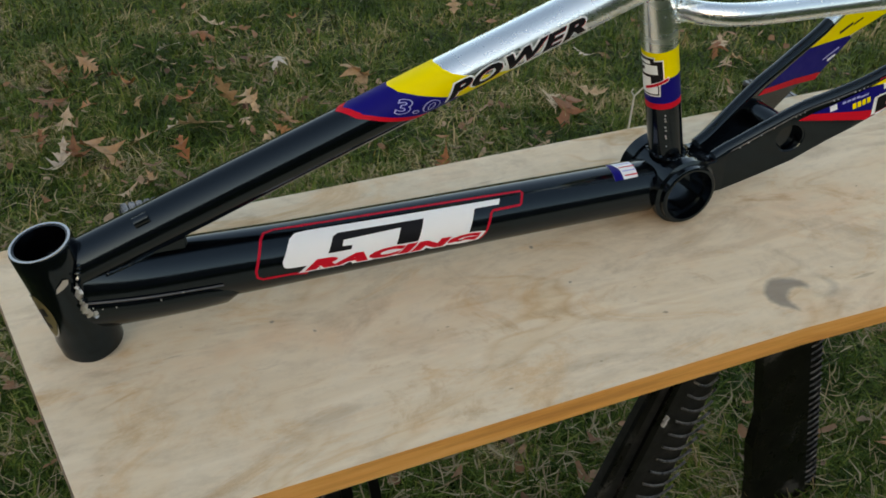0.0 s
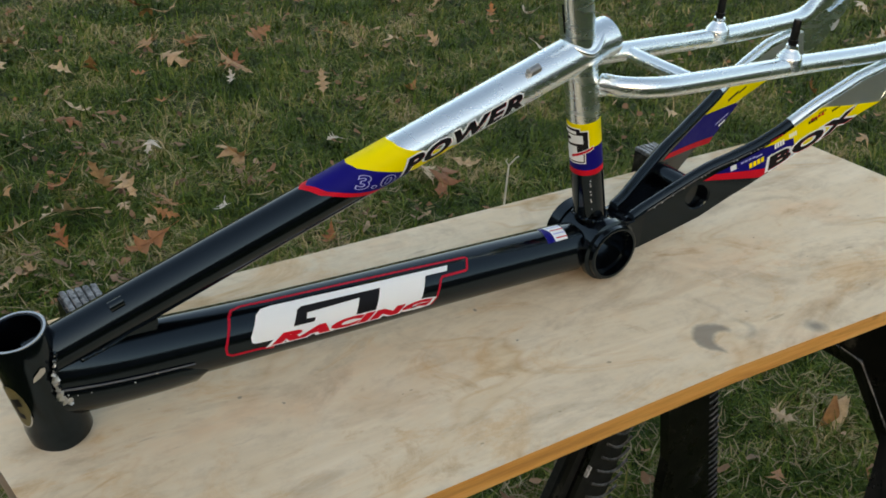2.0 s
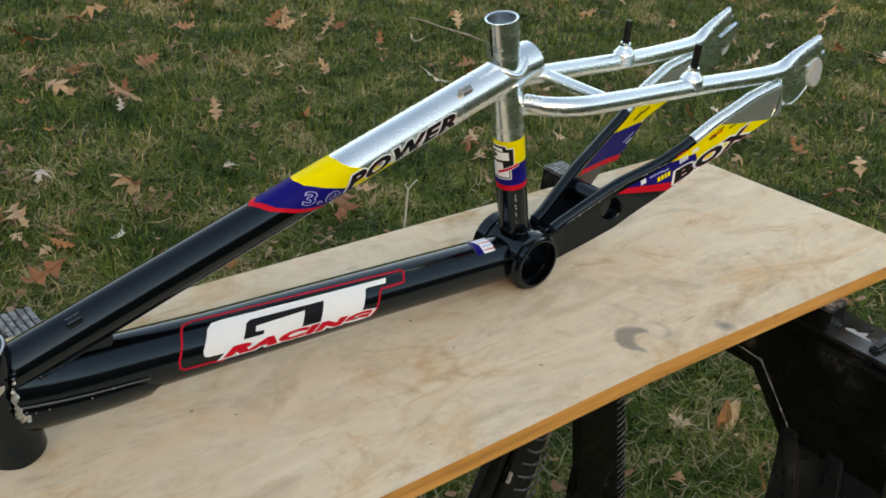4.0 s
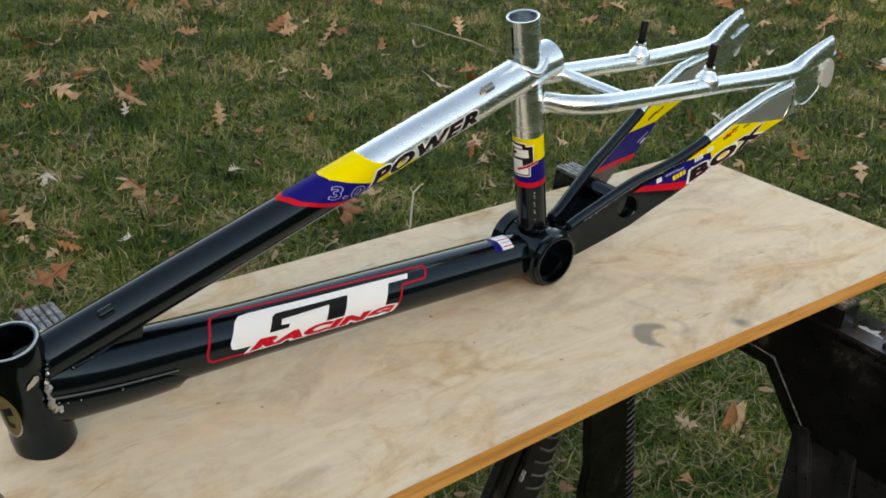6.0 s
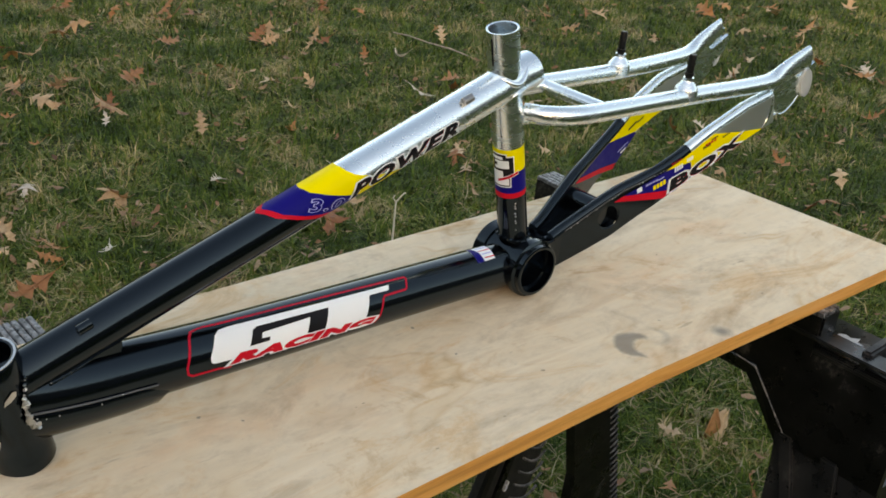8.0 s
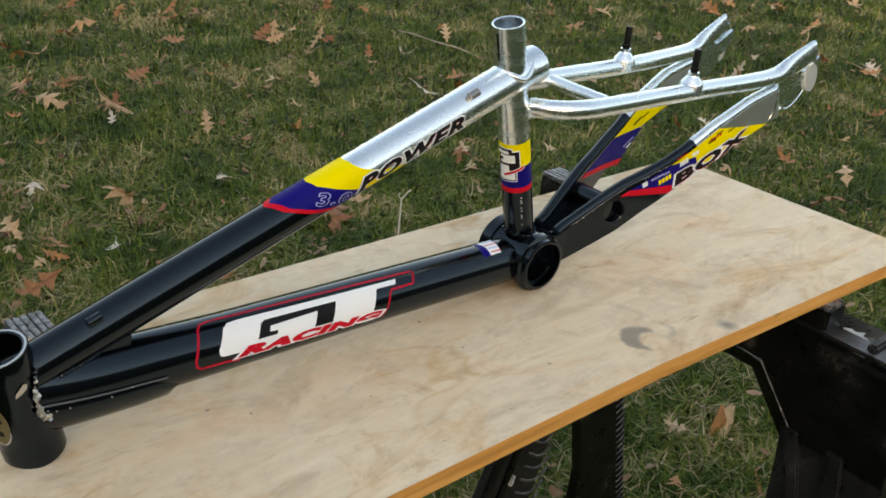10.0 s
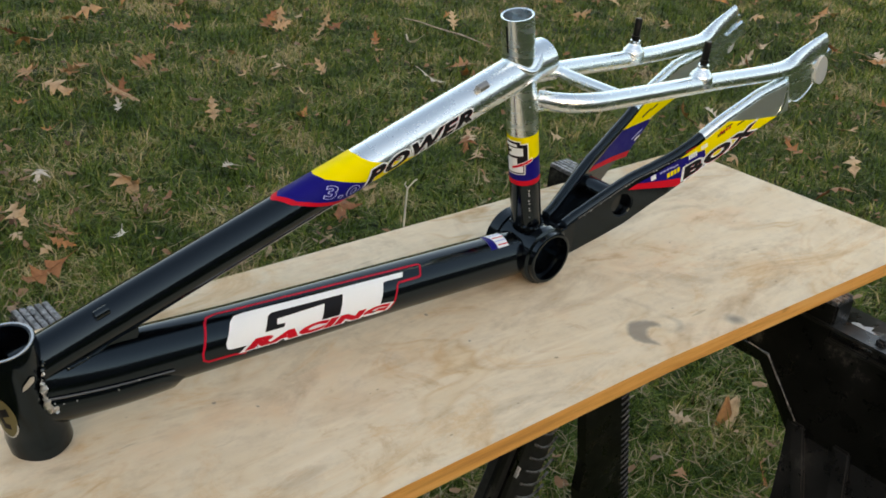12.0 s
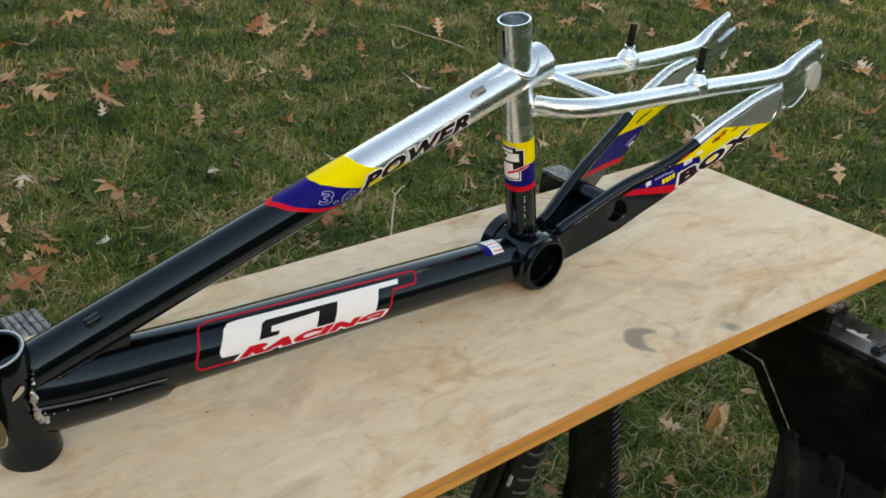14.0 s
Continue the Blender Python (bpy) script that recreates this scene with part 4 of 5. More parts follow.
# small gusset in the angle of the two front tubes, and the weld where they meet
bm = bmesh.new()
slab(bm, [(x, z + BOARD_Z) for x, z in [(0.050, 0.072), (GUSSET_END, 0.0875), (GUSSET_END, 0.066), (0.050, 0.056)]], -0.0085, 0.0085)
bmesh.ops.recalc_face_normals(bm, faces=bm.faces)
bmesh.ops.bevel(bm, geom=list(bm.edges), offset=0.002, segments=3, affect="EDGES")
part("gusset", bm, BLACK, FRAME, "small black gusset between the front tubes")


def meeting(u):
    """The point on the top tube's outer side where it enters the down tube."""
    for k in range(60):
        q = TT.at(u, -0.028 * k / 60)
        w = q - DT.a
        along = w.dot(DT.axis)
        wide, tall = DT.r * (1 - DT.slim * max(0.0, 1 - along / 0.075) ** 2), DT.r * 1.10
        if (w.dot(DT.out) / wide) ** 2 + (w.dot(DT.up) / tall) ** 2 < 1:
            return q
    return q


seam = [meeting(0.030 + 0.0032 * k) + Vector((0, -0.0006, 0)) for k in range(34)]
bm = bmesh.new()
sweep(bm, seam, [0.0016] * len(seam), 10)
part("seam_weld", bm, BLACK, FRAME, "black weld between the front tubes")
bead_row("weld_bead", seam, BLACK, FRAME, 0.0019, seed=19)

# weld ripples round the joints
ht_line = [HT.at(0.030 + 0.054 * k / 25, -0.0085 - 0.010 * (2 * k / 25 - 1) ** 2, 0.0016) for k in range(26)]
bead_row("weld_bead", ht_line, BLACK, FRAME, 0.0021, seed=11)
bead_row("bare_weld", [HT.at(u, v, 0.0036) for u, v in [(0.079, -0.0125), (0.0755, -0.0105), (0.072, -0.0098), (0.068, -0.0092), (0.0655, -0.0088), (0.0615, -0.0080), (0.0585, -0.0078), (0.0545, -0.0076), (0.0520, -0.0072), (0.0495, -0.0080), (0.0470, -0.0082), (0.0455, -0.0100), (0.0440, -0.0090), (0.0430, -0.0112), (0.0415, -0.0125), (0.0445, -0.0135), (0.0425, -0.0150), (0.0405, -0.0160)]], BARE, FRAME, 0.0019, "weld with the paint worn to bare metal", seed=12, rough=0.6)
chips = random.Random(4)
# grey rod, paler than the black tube it runs along
bm = bmesh.new()
sweep(bm, [DT.at(0.010 + 0.0034 * k, 0.0004 - 0.00010 * k, 0.0012) for k in range(30)], [0.0010 - 0.00001 * k for k in range(30)], 10)
part("sleeve_weld", bm, EDGE_GREY, down_tube, "smooth weld along the sleeve's edge")
bead_row("bare_fleck", [DT.at(0.012 + chips.random() ** 1.6 * 0.075, -0.0015 + chips.uniform(-0.003, 0.002), 0.0030) for _ in range(5)], BARE, down_tube, 0.0006, "flecks of bare metal along the weld", seed=14)
bead_row("weld_bead", [BB + Vector((-0.0300 + 0.0035 * abs(k - 10) / 10, -0.024 + 0.0024 * k, 0.004 + 0.012 * (1 - ((k - 10) / 10) ** 2))) for k in range(21)], BLACK, FRAME, 0.0024, seed=15)
bead_row("bare_fleck", [BB + Vector((x, -0.0262, z)) for x, z in ((-0.0285, 0.0105), (-0.0268, 0.0112), (-0.0255, 0.0093), (-0.0292, 0.0066), (-0.0301, 0.0035))], BARE, FRAME, 0.0010, "flecks of bare metal at the shell", seed=27)
bead_row("bare_fleck", [BB + Vector((-0.0295, -0.0245 + 0.002 * k, 0.006 - 0.002 * k)) for k in range(4)], BARE, FRAME, 0.0011, "flecks of bare metal at the shell", seed=16)
ring = [ST.a + ST.axis * 0.002 + Vector((0.0165 * math.cos(a), 0.0165 * math.sin(a), 0.002 * math.cos(2 * a))) for a in (2 * math.pi * k / 28 for k in range(28))]
bead_row("weld_bead", ring, BLACK, FRAME, 0.0024, seed=17)

# ---- two alike folding plastic sawhorses ----
SAW_X = 0.866


def tapered(bm, top, bottom, bevel=0.003):
    """A leg between two rectangles (x0, x1, y0, y1, z)."""
    rows = []
    for x0, x1, y0, y1, z in (top, bottom):
        rows.append([bm.verts.new(q) for q in ((x0, y0, z), (x1, y0, z), (x1, y1, z), (x0, y1, z))])
    a, b = rows
    faces = [bm.faces.new(a), bm.faces.new(b[::-1])] + [bm.faces.new((a[i], a[(i + 1) % 4], b[(i + 1) % 4], b[i])) for i in range(4)]
    if bevel:
        bmesh.ops.bevel(bm, geom=list({e for f in faces for e in f.edges}), offset=bevel, segments=2, affect="EDGES")


def prism(bm, face, shift):
    """A solid between a closed outline of points and the same outline moved."""
    a = [bm.verts.new(q) for q in face]
    b = [bm.verts.new(Vector(q) + Vector(shift)) for q in face]
    bm.faces.new(a)
    bm.faces.new(b[::-1])
    for i in range(len(a)):
        j = (i + 1) % len(a)
        bm.faces.new((a[i], b[i], b[j], a[j]))


def sawhorse(splay=1.0):
    ob = thing("sawhorse", "black moulded plastic folding sawhorse under the board", "sawhorse", "sawhorses under the board", at=(SAW_X, 0, 0))
    top = BOARD_Z - BOARD_T
    bm = bmesh.new()
    box(bm, (SAW_X - 0.0175, -0.228, top - 0.060), (SAW_X + 0.0215, 0.232, top - 0.0022), 0.003)
    part("beam", bm, PLASTIC, ob, "narrow black top beam")
    # grooved gripping top
    for k in range(5):
        x = SAW_X - 0.0165 + k * 0.0075
        bm = bmesh.new()
        box(bm, (x, -0.226, top - 0.006), (x + 0.0060, 0.231, top), 0.0008)
        part("grip_rib", bm, GRIP, ob)
    # wider body below the beam, with a flange and a step along its side
    bm = bmesh.new()
    box(bm, (SAW_X - 0.012, -0.345, top - 0.085), (SAW_X + 0.075, 0.215, top - 0.042), 0.003)
    part("body", bm, PLASTIC, ob)
    for z0, z1, x in ((0.0285, 0.0335, -0.022), (0.046, 0.052, -0.017)):
        bm = bmesh.new()
        box(bm, (SAW_X + x, -0.345, top - z1), (SAW_X + 0.01, 0.200, top - z0), 0.0015)
        part("flange", bm, LEG_PLASTIC, ob)
    # glossy sloping cap and cross rib at the front end
    bm = bmesh.new()
    prism(bm, [(SAW_X + 0.004, -0.2285, top - 0.040), (SAW_X + 0.060, -0.226, top - 0.046), (SAW_X + 0.050, -0.268, top - 0.042), (SAW_X + 0.004, -0.272, top - 0.040)], (0, 0, -0.02))
    part("end_cap", bm, CAP_PLASTIC, ob, "shiny moulded end cap", False)
    # pale jagged patch painted on for the sky's glare on the cap
    bm = bmesh.new()
    prism(bm, [(SAW_X + 0.010, -0.2300, top - 0.0395), (SAW_X + 0.034, -0.2285, top - 0.0415), (SAW_X + 0.040, -0.2350, top - 0.0418), (SAW_X + 0.036, -0.2420, top - 0.0412), (SAW_X + 0.046, -0.2500, top - 0.0420), (SAW_X + 0.034, -0.2520, top - 0.0408), (SAW_X + 0.030, -0.2620, top - 0.0400), (SAW_X + 0.020, -0.2500, top - 0.0395), (SAW_X + 0.012, -0.2460, top - 0.0393)], (0, 0, 0.0012))
    part("painted_glare", bm, SCUFF_GLARE, ob, "pale jagged patch painted for sky glare on the cap", False)
    for y in (-0.276, -0.318):
        bm = bmesh.new()
        box(bm, (SAW_X - 0.010, y - 0.012, top - 0.05), (SAW_X + 0.072, y, top - 0.022), 0.003)
        part("cross_rib", bm, CAP_PLASTIC, ob)

    # the wide side panel, its inner rim, and the leg below it
    def at(x, y, z):
        return (x, y, BOARD_Z + z)
    bm = bmesh.new()
    prism(bm, [at(0.850, -0.100, -0.070), at(0.850, -0.100, -0.122), at(0.850, -0.163, -0.122), at(0.850, -0.236, -0.209), at(0.850, -0.345, -0.209), at(0.850, -0.345, -0.070)], (0.012, 0, 0))
    part("side_panel", bm, PLASTIC, ob, "", False)
    bm = bmesh.new()
    rim = [at(0.850, -0.100, -0.122), at(0.850, -0.163, -0.125), at(0.850, -0.236, -0.209)]
    low = [at(0.861, -0.090, -0.146), at(0.861, -0.148, -0.146), at(0.858, -0.208, -0.2135)]
    for i in range(2):
        bm.faces.new([bm.verts.new(q) for q in (rim[i], rim[i + 1], low[i + 1], low[i])])
        bm.faces.new([bm.verts.new(q) for q in [Vector(p) + Vector((0.03, 0, 0)) for p in (low[i], low[i + 1])] + [low[i + 1], low[i]]])
    part("panel_edge", bm, PLASTIC, ob, "", False)
    bm = bmesh.new()
    sweep(bm, [Vector(q) + Vector((-0.0006, 0, 0)) for q in [at(0.850, -0.134, -0.1215)] + [Vector(rim[1]).lerp(Vector(rim[2]), k / 8) for k in range(9)]], [0.0007, 0.0011] + [0.0006 + 0.0006 * (k % 3 == 1) for k in range(8)], 8, up=(1, 0, 0))
    part("rim", bm, WORN_RIM, ob, "scuffed bright edge of the panel")
    bm = bmesh.new()
    prism(bm, [at(0.853, -0.2085, -0.195), at(0.839, -0.219, -0.228), at(0.817, -0.232, -0.282), at(0.638, -0.330, -0.735), at(0.638, -0.440, -0.735), at(0.817, -0.360, -0.282), at(0.853, -0.345, -0.195)], (0.050, 0, 0))
    leg = part("leg", bm, LEG_PLASTIC, ob, "", False)
    for y0, y1, y2, y3 in ((-0.214, -0.234, -0.253, -0.272), (-0.272, -0.295, -0.299, -0.321)):
        bm = bmesh.new()
        prism(bm, [at(0.853, y0, -0.190), at(0.824, y2, -0.266), at(0.632, y2 - 0.10, -0.735), at(0.632, y3 - 0.10, -0.735), at(0.824, y3, -0.266), at(0.853, y1, -0.190)], (-0.007, 0, 0))
        bmesh.ops.recalc_face_normals(bm, faces=bm.faces)
        bmesh.ops.bevel(bm, geom=list(bm.edges), offset=0.0025, segments=2, affect="EDGES")
        part("stiffener", bm, LEG_PLASTIC, leg)
    # splayed rear leg with a ladder of curved ribs
    bm = bmesh.new()
    tapered(bm, (0.735, 0.805, 0.050, 0.072, BOARD_Z - 0.080), (0.77 - 0.278 * splay, 0.77 - 0.130 * splay, 0.055, 0.080, 0.0))
    leg = part("leg", bm, DUSTY_PLASTIC, ob)
    left = curve_of([(z, 0.77 + (x - 0.77) * splay) for z, x in ((-0.735, 0.5650), (-0.470, 0.6550), (-0.345, 0.6930), (-0.080, 0.765))])
    right = curve_of([(z, 0.77 + (x - 0.77) * splay) for z, x in ((-0.735, 0.638), (-0.513, 0.700), (-0.382, 0.737), (-0.319, 0.738), (-0.08, 0.806))])
    for k in range(30):
        z = -0.12 - 0.0200 * k
        bm = bmesh.new()
        x0, x1 = left(z), right(z)
        pts = [(x0 + (x1 - x0) * t, 0.0470 - 0.002 * math.sin(math.pi * t), BOARD_Z + z + 0.005 * (1 - t) - 0.010 * math.sin(math.pi * t)) for t in (0, 0.12, 0.25, 0.4, 0.55, 0.7, 0.85, 1)]
        sweep(bm, pts, [0.0019] * 8, 8)
        part("rung", bm, RUNG, leg)
    for dx in (0.0, 0.042):
        bm = bmesh.new()
        prism(bm, [(left(-0.09) - 0.022 - dx * 0.6, 0.0515, BOARD_Z - 0.09), (left(-0.09) - 0.012 - dx * 0.6, 0.0515, BOARD_Z - 0.09), (left(-0.73) - 0.020 - dx, 0.0565, BOARD_Z - 0.73), (left(-0.73) - 0.034 - dx, 0.0565, BOARD_Z - 0.73)], (0, -0.006, 0))
        part("stiffener", bm, PLASTIC, leg, "", False)
    if splay == 1.0:
        bm = bmesh.new()
        prism(bm, [(0.670, 0.0478, BOARD_Z - 0.3640), (0.6735, 0.0478, BOARD_Z - 0.3670), (0.6725, 0.0478, BOARD_Z - 0.3705), (0.6705, 0.0478, BOARD_Z - 0.3725), (0.6710, 0.0478, BOARD_Z - 0.3765), (0.6670, 0.0478, BOARD_Z - 0.3815), (0.6640, 0.0478, BOARD_Z - 0.3790), (0.6672, 0.0478, BOARD_Z - 0.3740), (0.6660, 0.0478, BOARD_Z - 0.3705), (0.6688, 0.0478, BOARD_Z - 0.3690)], (0, 0.008, 0))
        part("scuff", bm, SCUFF_GLARE, leg, "pale scuffed patch", False)
    # upright rear leg with a ribbed strip beside it
    bm = bmesh.new()
    prism(bm, [(0.803, 0.100, BOARD_Z - 0.075), (0.868, 0.100, BOARD_Z - 0.373), (0.885, 0.100, BOARD_Z - 0.453), (0.896, 0.100, BOARD_Z - 0.500), (0.895, 0.100, BOARD_Z - 0.560), (0.912, 0.100, BOARD_Z - 0.635), (0.930, 0.100, 0.0), (1.047, 0.100, 0.0), (0.955, 0.100, BOARD_Z - 0.386), (0.881, 0.100, BOARD_Z - 0.075)], (0, 0.018, 0))
    leg = part("leg", bm, PLASTIC, ob, "", False)
    bm = bmesh.new()
    prism(bm, [(0.883, 0.108, BOARD_Z - 0.075), (0.956, 0.108, BOARD_Z - 0.386), (1.047, 0.108, 0.0), (1.077, 0.108, 0.0), (0.981, 0.108, BOARD_Z - 0.381), (0.905, 0.108, BOARD_Z - 0.075)], (0, 0.014, 0))
    part("ribbed_strip", bm, PLASTIC, leg, "", False)
    edge = curve_of([(-0.72, 1.042), (-0.386, 0.956), (-0.075, 0.882)])
    for k in range(44):
        z = -0.12 - 0.0135 * k
        x0 = edge(z) + 0.002
        bm = bmesh.new()
        sweep(bm, [(x0, 0.1065, BOARD_Z + z - 0.004), (x0 + 0.012, 0.1055, BOARD_Z + z), (x0 + 0.024, 0.1065, BOARD_Z + z + 0.005)], [0.0013, 0.0015, 0.0015], 6)
        part("rung", bm, RUNG, leg)
    return ob


sawhorse()
# the other one is opened the other way round, and less far
sawhorse(0.3).matrix_world = pose(SAW_X - 0.759, 0, 0) @ Matrix.Diagonal((-1, 1, 1, 1))
# ---- grass ----
def grass(count, seed):
    rng = np.random.default_rng(seed)
    # dense where the path looks, thinner all round
    far = 0.75 + 7.6 * rng.random(count * 3) ** 1.15
    way = rng.uniform(radians(-14), radians(108), count * 3) + rng.normal(0, radians(11), count * 3)
    around = rng.random(count * 3) < 0.30
    far = np.where(around, 9.5 * rng.random(count * 3) ** 0.55, far)
    way = np.where(around, rng.uniform(-np.pi, np.pi, count * 3), way)
    x, y = -0.15 + far * np.cos(way), -0.45 + far * np.sin(way)
    lump = np.array([noise.noise((a * 3.1, b * 3.1, 0)) for a, b in zip(x[::8], y[::8])]).repeat(8)[: count * 3]
    keep = rng.random(count * 3) < 0.50 + 1.1 * lump
    x, y, far, lump = x[keep][:count], y[keep][:count], far[keep][:count], lump[keep][:count]
    # most blades stand in small tufts that lean one way
    n = len(x)
    heart = rng.integers(0, n, n // 15)
    tuft = heart[rng.integers(0, len(heart), n)]
    in_tuft = rng.random(n) < 0.62
    spread = 0.008 + 0.004 * far[tuft]
    x = np.where(in_tuft, x[tuft] + rng.normal(0, 1, n) * spread, x)
    y = np.where(in_tuft, y[tuft] + rng.normal(0, 1, n) * spread, y)
    lump = np.where(in_tuft, lump[tuft], lump)
    far = np.hypot(x + 0.15, y + 0.45)
    way = np.arctan2(y + 0.45, x + 0.15)
    off = (way < radians(-26)) | (way > radians(122))
    tall = rng.gamma(4.0, 0.0085, n) * (1 + 0.5 * lump) * 0.9 + 0.012
    wide = rng.uniform(0.0008, 0.0021, n) * (0.85 + 0.14 * np.maximum(far, 1.2)) * np.where(off, 3.0, 1.0)
    turn, lean = rng.uniform(0, 2 * np.pi, n), rng.uniform(0.6, 2.5, n)
    turn = np.where(in_tuft, turn[tuft] + rng.normal(0, 0.7, n), turn)
    dx, dy = np.cos(turn), np.sin(turn)
    face = turn + np.pi / 2 + rng.uniform(-0.7, 0.7, n)
    sx, sy = np.cos(face) * wide, np.sin(face) * wide
    z0 = np.zeros(n)
    mid, tip = 0.5, 1.0
    mx, my, mz = x + dx * tall * 0.28 * lean, y + dy * tall * 0.28 * lean, tall * 0.62 * np.cos(lean * 0.55)
    tx, ty, tz = x + dx * tall * 0.85 * lean, y + dy * tall * 0.85 * lean, tall * np.cos(lean * 0.85).clip(0.25)
    v = np.stack([np.stack([x - sx, y - sy, z0], 1), np.stack([x + sx, y + sy, z0], 1), np.stack([mx + sx * 0.8, my + sy * 0.8, mz], 1),
                  np.stack([mx - sx * 0.8, my - sy * 0.8, mz], 1), np.stack([tx, ty, tz], 1)], 1).reshape(-1, 3)
    base = np.arange(n) * 5
    loops = np.stack([base, base + 1, base + 2, base + 3, base + 3, base + 2, base + 4], 1).reshape(-1)
    starts = (np.arange(n)[:, None] * 7 + np.array([0, 4])).reshape(-1)
    me = bpy.data.meshes.new("grass")
    me.vertices.add(n * 5)
    me.vertices.foreach_set("co", v.reshape(-1).astype(np.float32))
    me.loops.add(n * 7)
    me.loops.foreach_set("vertex_index", loops.astype(np.int32))
    me.polygons.add(n * 2)
    me.polygons.foreach_set("loop_start", starts.astype(np.int32))
    me.update(calc_edges=True)
    me.materials.append(GRASS)
    return tagged(new("grass", me), "short green lawn grass with dry straw blades", "grass", kind="stuff")


grass(860000, 5)


def flat_bits(name, count, seed, mat, length, width, lift, label, category, near=0.0, reach=6.5):
    """Loose dry bits lying in the lawn, each a bent strip of two quads."""
    rng = np.random.default_rng(seed)
    far = 0.7 + reach * rng.random(count) ** 0.9
    way = rng.uniform(radians(-20), radians(115), count)
    x, y = -0.15 + far * np.cos(way), -0.45 + far * np.sin(way)
    clump = np.array([noise.noise((a * 2.2 + 7, b * 2.2, 3)) for a, b in zip(x, y)])
    keep = rng.random(count) < 0.45 + 1.3 * clump + near * (far < 2.0)
    x, y = x[keep], y[keep]
    n = len(x)
    turn = rng.uniform(0, 2 * np.pi, n)
    size, half = rng.uniform(*length, n), rng.uniform(*width, n)
    dx, dy = np.cos(turn) * size / 2, np.sin(turn) * size / 2
    px, py = -np.sin(turn) * half, np.cos(turn) * half
    z = rng.uniform(*lift, n)
    t0, t1 = rng.uniform(-0.25, 0.35, n) * size, rng.uniform(-0.25, 0.35, n) * size
    tip = rng.uniform(0.15, 0.7, n)
    bow = rng.uniform(-0.15, 0.15, n) * size
    bx, by = -np.sin(turn) * bow, np.cos(turn) * bow
    roll = rng.uniform(-0.6, 0.6, n) * half
    rows = [(x - dx - px * tip, y - dy - py * tip, z + t0), (x - dx + px * tip, y - dy + py * tip, z + t0),
            (x + bx + px, y + by + py, z + roll), (x + bx - px, y + by - py, z - roll),
            (x + dx + px * tip, y + dy + py * tip, z + t1), (x + dx - px * tip, y + dy - py * tip, z + t1)]
    v = np.stack([np.stack(r, 1) for r in rows], 1).reshape(-1, 3)
    v[:, 2] = np.maximum(v[:, 2], 0.004)
    base = np.arange(n) * 6
    loops = np.stack([base, base + 1, base + 2, base + 3, base + 3, base + 2, base + 4, base + 5], 1).reshape(-1)
    me = bpy.data.meshes.new(name)
    me.vertices.add(n * 6)
    me.vertices.foreach_set("co", v.reshape(-1).astype(np.float32))
    me.loops.add(n * 8)
    me.loops.foreach_set("vertex_index", loops.astype(np.int32))
    me.polygons.add(n * 2)
    me.polygons.foreach_set("loop_start", (np.arange(n * 2) * 4).astype(np.int32))
    me.update(calc_edges=True)
    me.materials.append(mat)
    return tagged(new(name, me), label, category, kind="stuff")


flat_bits("dry_straw", 30000, 8, THATCH, (0.025, 0.08), (0.0007, 0.0016), (0.018, 0.046), "pale dry straw lying among the green grass", "straw", near=0.6)
flat_bits("dry_straw", 6500, 12, THATCH, (0.02, 0.07), (0.0006, 0.0015), (0.024, 0.052), "matted dry straw in the worn grass round the sawhorses", "straw", near=0.6, reach=1.5)
flat_bits("leaf_litter", 9000, 9, LITTER, (0.012, 0.042), (0.003, 0.010), (0.022, 0.048), "small brown scraps of broken oak leaf in the grass", "leaf litter")


